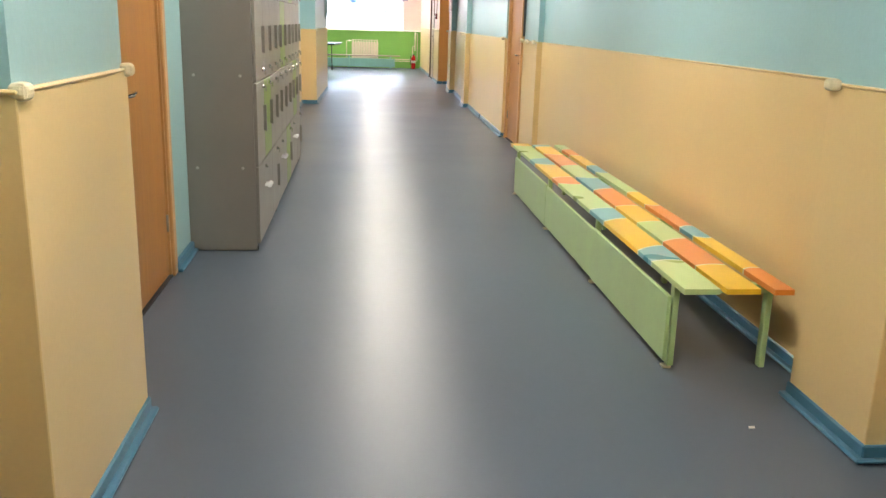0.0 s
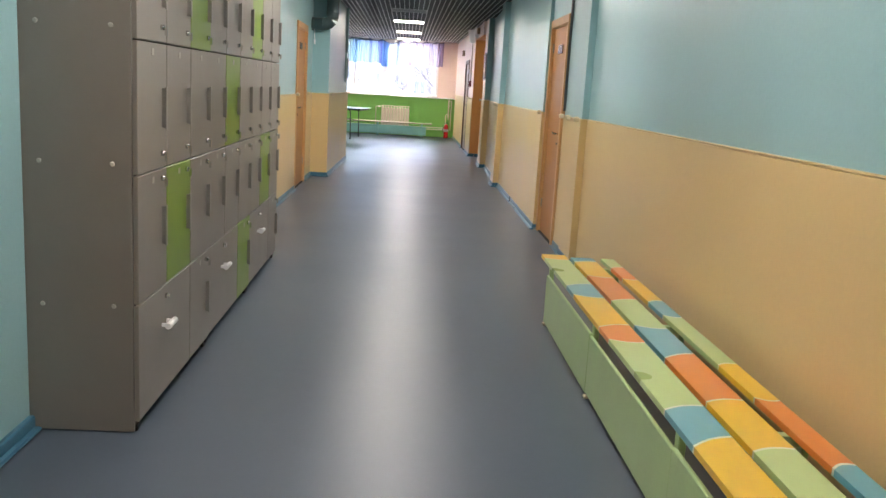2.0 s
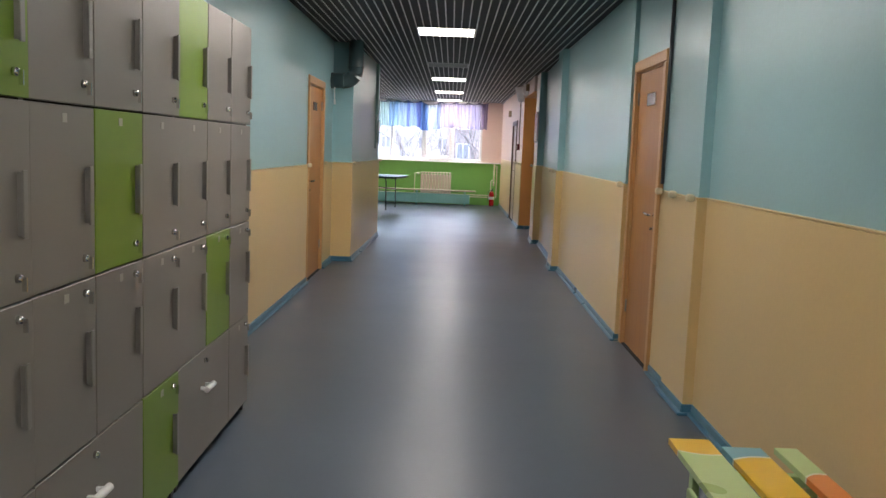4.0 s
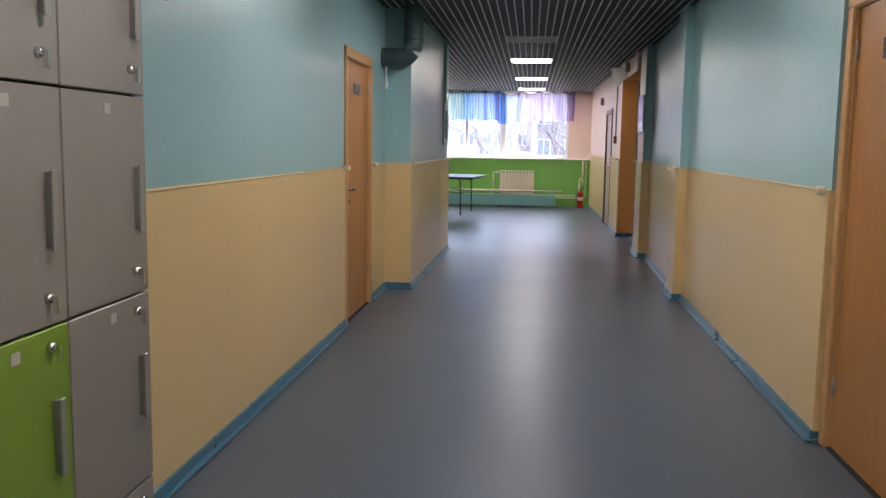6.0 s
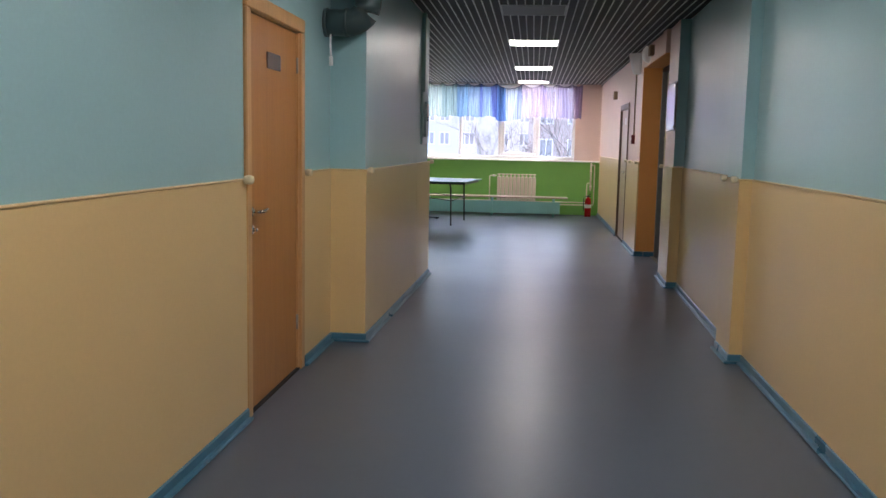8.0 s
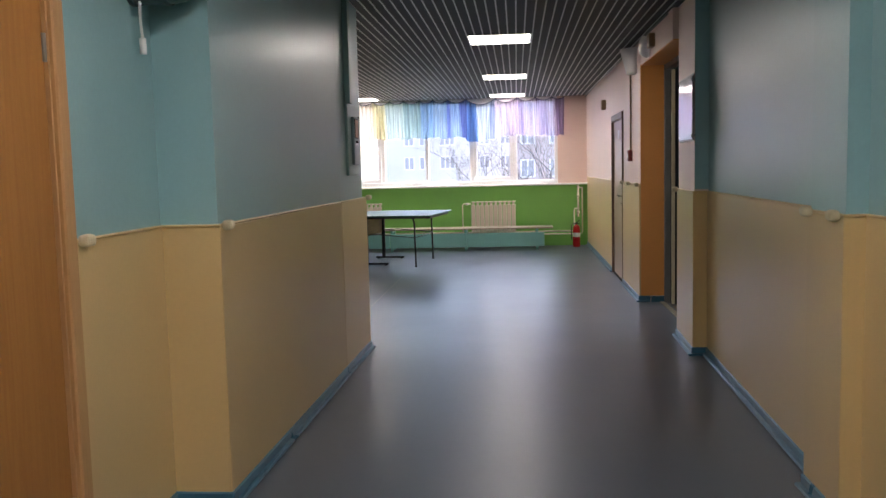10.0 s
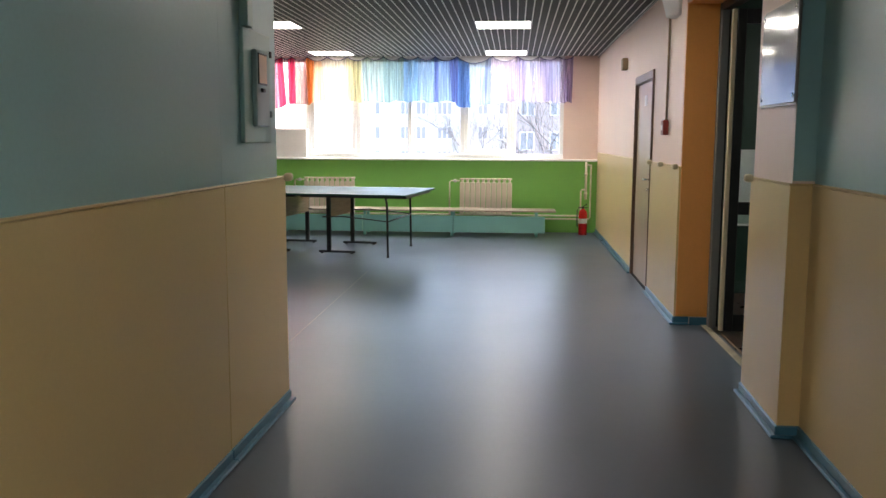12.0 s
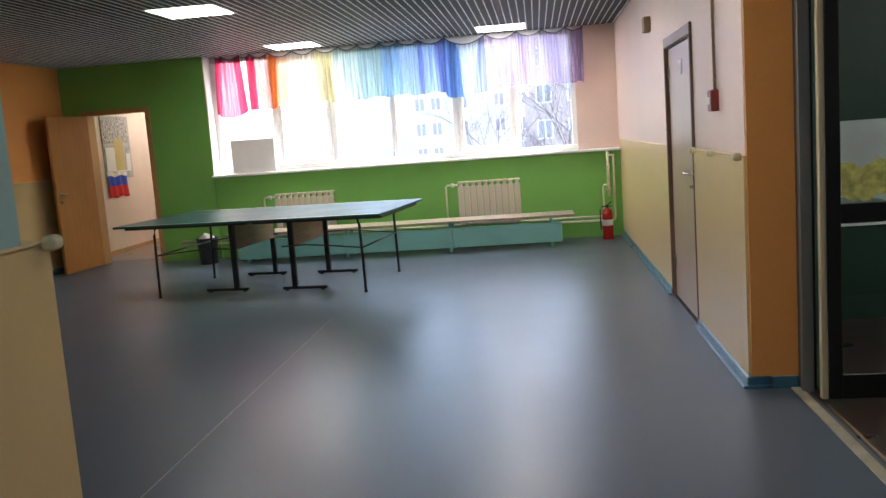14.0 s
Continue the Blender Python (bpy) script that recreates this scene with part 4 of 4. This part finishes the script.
# ---- ventilation duct ----
DUCT = material("dark_duct_paint", (0.05, 0.085, 0.09), 0.4, vary=0.1)
dv = thing("ventilation_duct", pose(0, 14.80, 0), "dark painted round ventilation elbow rising to the ceiling", "duct")
bm = bmesh.new()
DZ, DX, DR = 2.137, -0.41, 0.086      # axis height, axis of the riser, radius
pts = [(-0.70, 0, DZ), (DX - 0.13, 0, DZ)] + [(DX - 0.13 + 0.13 * math.sin(a * math.pi / 16), 0, DZ + 0.13 - 0.13 * math.cos(a * math.pi / 16)) for a in range(1, 9)] + [(DX, 0, CEIL + 0.02)]
tube(bm, pts, DR, 20)
part("elbow", bm, DUCT, dv)
for x in (-0.692, DX - 0.15):
    bm = bmesh.new()
    tube(bm, [(x, 0, DZ), (x + 0.02, 0, DZ)], DR + 0.006, 20)
    part("flange", bm, DUCT, dv)
bm = bmesh.new()
tube(bm, [(DX, 0, DZ + 0.15), (DX, 0, DZ + 0.17)], DR + 0.006, 20)
part("flange", bm, DUCT, dv)
bm = bmesh.new()
tube(bm, [(-0.65, -0.03, 2.062), (-0.652, -0.03, 1.99), (-0.647, -0.03, 1.92)], 0.006, 8)
tube(bm, [(-0.647, -0.03, 1.92), (-0.646, -0.03, 1.86)], 0.013, 10)
tagged(new("hanging_cable", mesh_of("hanging_cable", bm, PVC)), "short white cable with a plug hanging below the duct", "cable").location = (0, 14.80, 0)

# ---- small wall devices ----
KNOB = material("dark_grey_knob", (0.08, 0.09, 0.1), 0.4)
bm = bmesh.new()
turn(bm, [(0.035, 0.0), (0.035, 0.01), (0.014, 0.015), (0.014, 0.06), (0.03, 0.075), (0.03, 0.1), (0.02, 0.105)], (-0.716, 10.15, 1.925), "x", 16)
tagged(new("camera_bracket", mesh_of("camera_bracket", bm, KNOB)), "small dark rounded bracket fixed high on the teal wall", "bracket")

bm = bmesh.new()
turn(bm, [(0.10, 0.0), (0.105, -0.02), (0.095, -0.055), (0.06, -0.085), (0.02, -0.095)], (2.01, 19.75, 2.47), "x", 24)
tagged(new("wall_lamp", mesh_of("wall_lamp", bm, PVC)), "round white unlit dome lamp above the side opening", "wall lamp")
SPK = thing("loudspeaker", pose(XH, 20.62, 2.44), "white half-round loudspeaker high on the peach wall", "loudspeaker")
bm = bmesh.new()
ring = [(math.cos(a * math.pi / 12), math.sin(a * math.pi / 12)) for a in range(13)]
lo = [bm.verts.new((-0.09 * s, -0.11 * c, -0.13)) for c, s in ring]
hi = [bm.verts.new((-0.16 * s, -0.16 * c, 0.12)) for c, s in ring]
for k in range(12):
    bm.faces.new((lo[k], lo[k + 1], hi[k + 1], hi[k])).smooth = True
bm.faces.new(lo)
bm.faces.new(hi[::-1])
bm.faces.new((lo[0], hi[0], hi[-1], lo[-1]))
part("housing", bm, PVC, SPK)
boxpart("grille", (-0.002, 0.0, -0.1, 0.1, -0.12, 0.1), WHITE, SPK)
BROWNBOX = material("brown_junction_box", (0.30, 0.20, 0.11), 0.5)
bm = bmesh.new()
box(bm, 1.955, 2.01, 19.38, 19.52, 2.42, 2.54, 0.008, 2)
tagged(new("junction_box", mesh_of("junction_box", bm, BROWNBOX)), "small brown junction box beside the dome lamp", "junction box")
bm = bmesh.new()
box(bm, 1.945, XH, 23.55, 23.68, 2.14, 2.27, 0.008, 2)
tagged(new("sensor_box", mesh_of("sensor_box", bm, BROWNBOX)), "small brown sensor box on the peach wall", "sensor")
call = thing("fire_call_point", pose(XH, 20.92, 1.48), "dark red fire call point with a thin conduit to the ceiling", "fire alarm")
boxpart("box", (-0.045, 0.0, -0.05, 0.05, -0.06, 0.06), material("dark_red_plastic", (0.20, 0.025, 0.02), 0.35), call, bevel=0.006)
boxpart("button", (-0.05, -0.045, -0.02, 0.02, -0.02, 0.02), WHITE, call, bevel=0.001)
bm = bmesh.new()
tube(bm, [(-0.012, 0, 0.06), (-0.012, 0, CEIL - 1.48)], 0.009, 8)
part("conduit", bm, BROWNBOX, call, "thin brown conduit")
bm = bmesh.new()
tube(bm, [(1.975, 18.55, 2.56), (1.972, 20.3, 2.565), (1.97, 22.5, 2.56), (1.965, 24.6, 2.57), (1.97, 26.7, 2.56)], 0.008, 6)
tagged(new("wall_cable", mesh_of("wall_cable", bm, GREYSEAL)), "grey cable running along the top of the wall", "cable")
bm = bmesh.new()
box(bm, XH + 0.006, XH + 0.012, 22.12, 22.26, 1.70, 1.80)
tagged(new("door_notice", mesh_of("door_notice", bm, WHITE)), "small white paper notice on the pale door", "notice")
bm = bmesh.new()
tube(bm, [(2.075, 10.075, DADO + 0.05), (2.075, 10.075, CEIL)], 0.012, 8)
tagged(new("cable_duct", mesh_of("cable_duct", bm, KNOB)), "thin dark vertical cable beside the door casing", "cable")

# ---- box on the sill ----
CARD = material("pale_grey_board", (0.80, 0.78, 0.75), 0.6, vary=0.06)
sb = thing("storage_box", pose(-2.95, 26.74, SILL), "pale grey cardboard box standing on the window sill", "box")
boxpart("box_body", (0, 0.58, 0, 0.12, 0.0, 0.415), CARD, sb, bevel=0.004)
boxpart("lid", (-0.006, 0.586, -0.006, 0.126, 0.415, 0.43), CARD, sb, bevel=0.003)

# ---- rainbow curtain pelmet ----
RED, PALE_PINK, CREAMY = (0.50, 0.05, 0.12), (0.50, 0.21, 0.30), (0.68, 0.64, 0.58)
SAGE, SKY, BLUE, NAVY = (0.46, 0.56, 0.52), (0.27, 0.44, 0.64), (0.16, 0.29, 0.60), (0.15, 0.20, 0.46)
HAZE, LILAC, VIOLET = (0.62, 0.70, 0.80), (0.70, 0.65, 0.78), (0.53, 0.46, 0.67)
HUES = [(-3.07, -2.98, 0.72, RED, 0.3), (-2.98, -2.82, 0.80, PALE_PINK, 0.14), (-2.82, -2.74, 0.74, RED, 0.3), (-2.74, -2.66, 0.66, (0.88, 0.80, 0.80), 0.12),
        (-2.66, -2.55, 0.70, RED, 0.4), (-2.55, -2.38, 0.72, (0.52, 0.36, 0.36), 0.16), (-2.38, -2.26, 0.68, (0.72, 0.24, 0.07), 0.5), (-2.26, -2.15, 0.65, (0.82, 0.56, 0.40), 0.3),
        (-2.15, -1.77, 0.65, CREAMY, 0.35), (-1.77, -1.54, 0.66, (0.62, 0.60, 0.42), 0.4), (-1.54, -1.21, 0.66, SAGE, 0.4), (-1.21, -0.90, 0.66, (0.33, 0.46, 0.45), 0.4),
        (-0.90, -0.68, 0.65, SKY, 0.45), (-0.68, -0.44, 0.66, (0.35, 0.48, 0.62), 0.35), (-0.44, -0.38, 0.66, NAVY, 0.5), (-0.38, -0.22, 0.66, (0.33, 0.46, 0.66), 0.35),
        (-0.22, -0.08, 0.66, NAVY, 0.5), (-0.08, 0.08, 0.75, BLUE, 0.5), (0.08, 0.33, 0.75, HAZE, 0.3), (0.33, 0.41, 0.70, (0.30, 0.36, 0.52), 0.4),
        (0.41, 0.79, 0.64, LILAC, 0.22), (0.79, 0.90, 0.65, VIOLET, 0.35), (0.90, 1.12, 0.66, LILAC, 0.25), (1.12, 1.31, 0.66, (0.55, 0.50, 0.68), 0.3), (1.31, 1.47, 0.66, LILAC, 0.25), (1.47, 1.62, 0.67, VIOLET, 0.35)]
pel = thing("curtain_pelmet", pose(0, 0, 0), "short sheer rainbow curtain hung in swags over the window", "curtain")
CORDM = material("dark_blue_hem", (0.05, 0.05, 0.12), 0.7)
MIDS, DROPS = [(h[0] + h[1]) / 2 for h in HUES], [h[2] for h in HUES]
# the tails lean apart towards the hem, as the cloth opens like a bell
LEAN_X, LEAN = [-3.07, -2.98, -2.82, -2.74, -2.66, -2.38, -2.26, -2.15, -0.44, -0.22, -0.08, 0.08, 0.33, 0.41, 0.90, 1.31, 1.62], [-0.03, -0.07, 0.03, 0.05, 0.0, 0.02, -0.02, 0.05, 0.0, 0.05, 0.0, 0.02, -0.10, 0.0, 0.03, 0.05, -0.01]
PINS = [-3.07, -2.98, -2.76, -2.60, -2.36, -2.05, -1.75, -1.45, -1.20, -0.92, -0.68, -0.42, -0.10, 0.42, 0.80, 1.12, 1.40, 1.62]


def cord(x):
    """Height of the cord that hangs in shallow swags between the pins."""
    for a, b in zip(PINS, PINS[1:]):
        if a <= x <= b:
            u = (x - a) / (b - a)
            return 2.588 - 0.19 * (b - a) * 4 * u * (1 - u)
    return 2.588


for x0, x1, _, col, cover in HUES:
    m = sheer("sheer_cloth", col, cover)
    bm = bmesh.new()
    nu, nv = 40, 10
    g = []
    for i in range(nu + 1):
        x = x0 + (x1 - x0) * i / nu
        top, low = cord(x), 2.585 - float(np.interp(x, MIDS, DROPS)) + 0.012 * math.sin(x * 17) + 0.008 * math.sin(x * 41 + 1)
        colv = []
        for j in range(nv + 1):
            v = j / nv
            fold = (0.016 * math.sin(x * 95 + 0.7 * math.sin(v * 3 + x * 4)) + 0.014 * math.sin(x * 41 + 2)) * (0.5 + 0.5 * v)
            colv.append(bm.verts.new((x + 0.010 * v * math.sin(x * 23) + v * float(np.interp(x, LEAN_X, LEAN)), GLAZ - 0.085 + fold, top + (low - top) * v)))
        g.append(colv)
    for i in range(nu):
        for j in range(nv):
            bm.faces.new((g[i][j], g[i + 1][j], g[i + 1][j + 1], g[i][j + 1])).smooth = True
    part("sheer_panel", bm, m, pel, "gathered translucent coloured cloth")
for a, b in zip(PINS, PINS[1:]):
    bm = bmesh.new()
    tube(bm, [(a + (b - a) * k / 12, GLAZ - 0.105, cord(a + (b - a) * k / 12)) for k in range(13)], 0.007, 6)
    part("hem_cord", bm, CORDM, pel)

# ---- weld seam of the linoleum ----
slab("floor_seam", (-0.737, -0.731, 18.6, 22.6, 0.0, 0.0012), material("pale_weld_seam", (0.30, 0.29, 0.27), 0.5, vary=0.3, scale=6), "thin pale weld seam in the linoleum", "floor seam")

# ---- litter ----
bm = bmesh.new()
vs = box(bm, 1.69, 1.712, 3.147, 3.162, 0.001, 0.003)
for v in vs:
    v.co.x += 0.3 * (v.co.y - 3.147)
tagged(new("paper_scrap", mesh_of("paper_scrap", bm, WHITE)), "tiny white paper scrap lying on the linoleum floor", "litter")

# ---- outside ----
GROUND = material("wet_lawn_and_asphalt", (0.10, 0.105, 0.09), 0.9, vary=0.3, scale=0.2)
slab("ground", (-1500, 1500, 28.5, 3000, -4.6, -4.5), GROUND, "grey-green ground outside", "ground")
FACADE = material("pale_panel_facade", (0.62, 0.60, 0.57), 0.8, vary=0.06, scale=0.3, fine=4)
BRICK = material("pale_brown_brick_facade", (0.50, 0.415, 0.385), 0.85, vary=0.15, scale=0.6, fine=9)
# pane grey is lifted: the glare over the far windows is in this colour
FARPANE = material("hazed_window_pane", (0.36, 0.36, 0.37), 0.4, spec=0.25)


def apartment_block(label, x0, x1, y, z1, wall_mat, groups, first, rise):
    """A block whose every storey carries the same window groups: (offset along the wall, number of panes)."""
    ob = thing("apartment_building", pose(x0, y, -4.5), label, "building")
    w, h = x1 - x0, z1 + 4.5
    boxpart("wall", (0, w, 0, 12, 0, h), wall_mat, ob)
    boxpart("roof", (-0.3, w + 0.3, -0.3, 12.3, h, h + 0.4), FACADE, ob)
    z = first
    while z + rise < h:
        for x, panes in groups:
            bm = bmesh.new()
            wd = 0.56 * panes + 0.12
            box(bm, x, x + wd, -0.07, 0.0, z, z + 0.1)
            box(bm, x, x + wd, -0.06, 0.0, z + 1.4, z + 1.5)
            for k in range(panes + 1):
                box(bm, x + 0.56 * k, x + 0.56 * k + 0.12, -0.06, 0.0, z + 0.1, z + 1.4)
            win_ob = part("window", bm, PVC, ob)
            for k in range(panes):
                boxpart("pane", (x + 0.56 * k + 0.12, x + 0.56 * (k + 1), -0.03, -0.002, z + 0.1, z + 1.4), FARPANE, win_ob)
        z += rise
    return ob


apartment_block("long pale panel apartment building seen beyond the window", -24.2, 1.2, 112, 15, FACADE, [(9.0, 1), (11.9, 2), (13.7, 2), (16.1, 3), (20.7, 2), (23.1, 2)], 3.0, 2.75)
apartment_block("pale brown brick apartment building beyond the window", 0.2, 14, 84, 12.5, BRICK, [(0.9, 2), (3.3, 2), (6.0, 3), (9.4, 2)], 2.2, 2.75)
BARK = material("grey_brown_bark", (0.13, 0.11, 0.10), 0.9, vary=0.3, scale=8)


def bare_tree(x, y, h, seed):
    rnd = random.Random(seed)
    ob = thing("tree", pose(x, y, -4.5), "bare autumn tree with fine grey-brown twigs", "tree", "bare trees outside")
    bm = bmesh.new()
    pts = [Vector((0.1 * math.sin(k), 0.1 * math.cos(2 * k), h * 0.62 * k / 5)) for k in range(6)]
    tube(bm, pts, [0.11 - 0.015 * k for k in range(6)], 8)
    part("trunk", bm, BARK, ob)
    bm = bmesh.new()

    def limb(p, d, length, r, depth):
        mid = p + d * length * 0.5 + Vector((rnd.uniform(-.1, .1), rnd.uniform(-.1, .1), 0.05)) * length
        end = p + d * length + Vector((rnd.uniform(-.15, .15), rnd.uniform(-.15, .15), 0.1)) * length
        tube(bm, [p, mid, end], [r, r * 0.75, r * 0.5], 4, caps=False)
        if depth:
            for _ in range(4):
                q = p.lerp(end, rnd.uniform(0.35, 1.0))
                nd = (d + Vector((rnd.uniform(-.9, .9), rnd.uniform(-.9, .9), rnd.uniform(-.2, .7)))).normalized()
                limb(q, nd, length * rnd.uniform(0.5, 0.7), r * 0.5, depth - 1)
    for k in range(11):
        a = k * 2.4
        limb(pts[min(5, 2 + k // 3)], Vector((math.cos(a) * 0.8, math.sin(a) * 0.8, 0.7)).normalized(), h * rnd.uniform(0.25, 0.4), 0.03, 3)
    part("crown", bm, BARK, ob, "leafless twigs")


bare_tree(2.6, 56, 9.0, 3)
bare_tree(-1.2, 62, 7.0, 5)
bare_tree(5.5, 60, 8.5, 8)
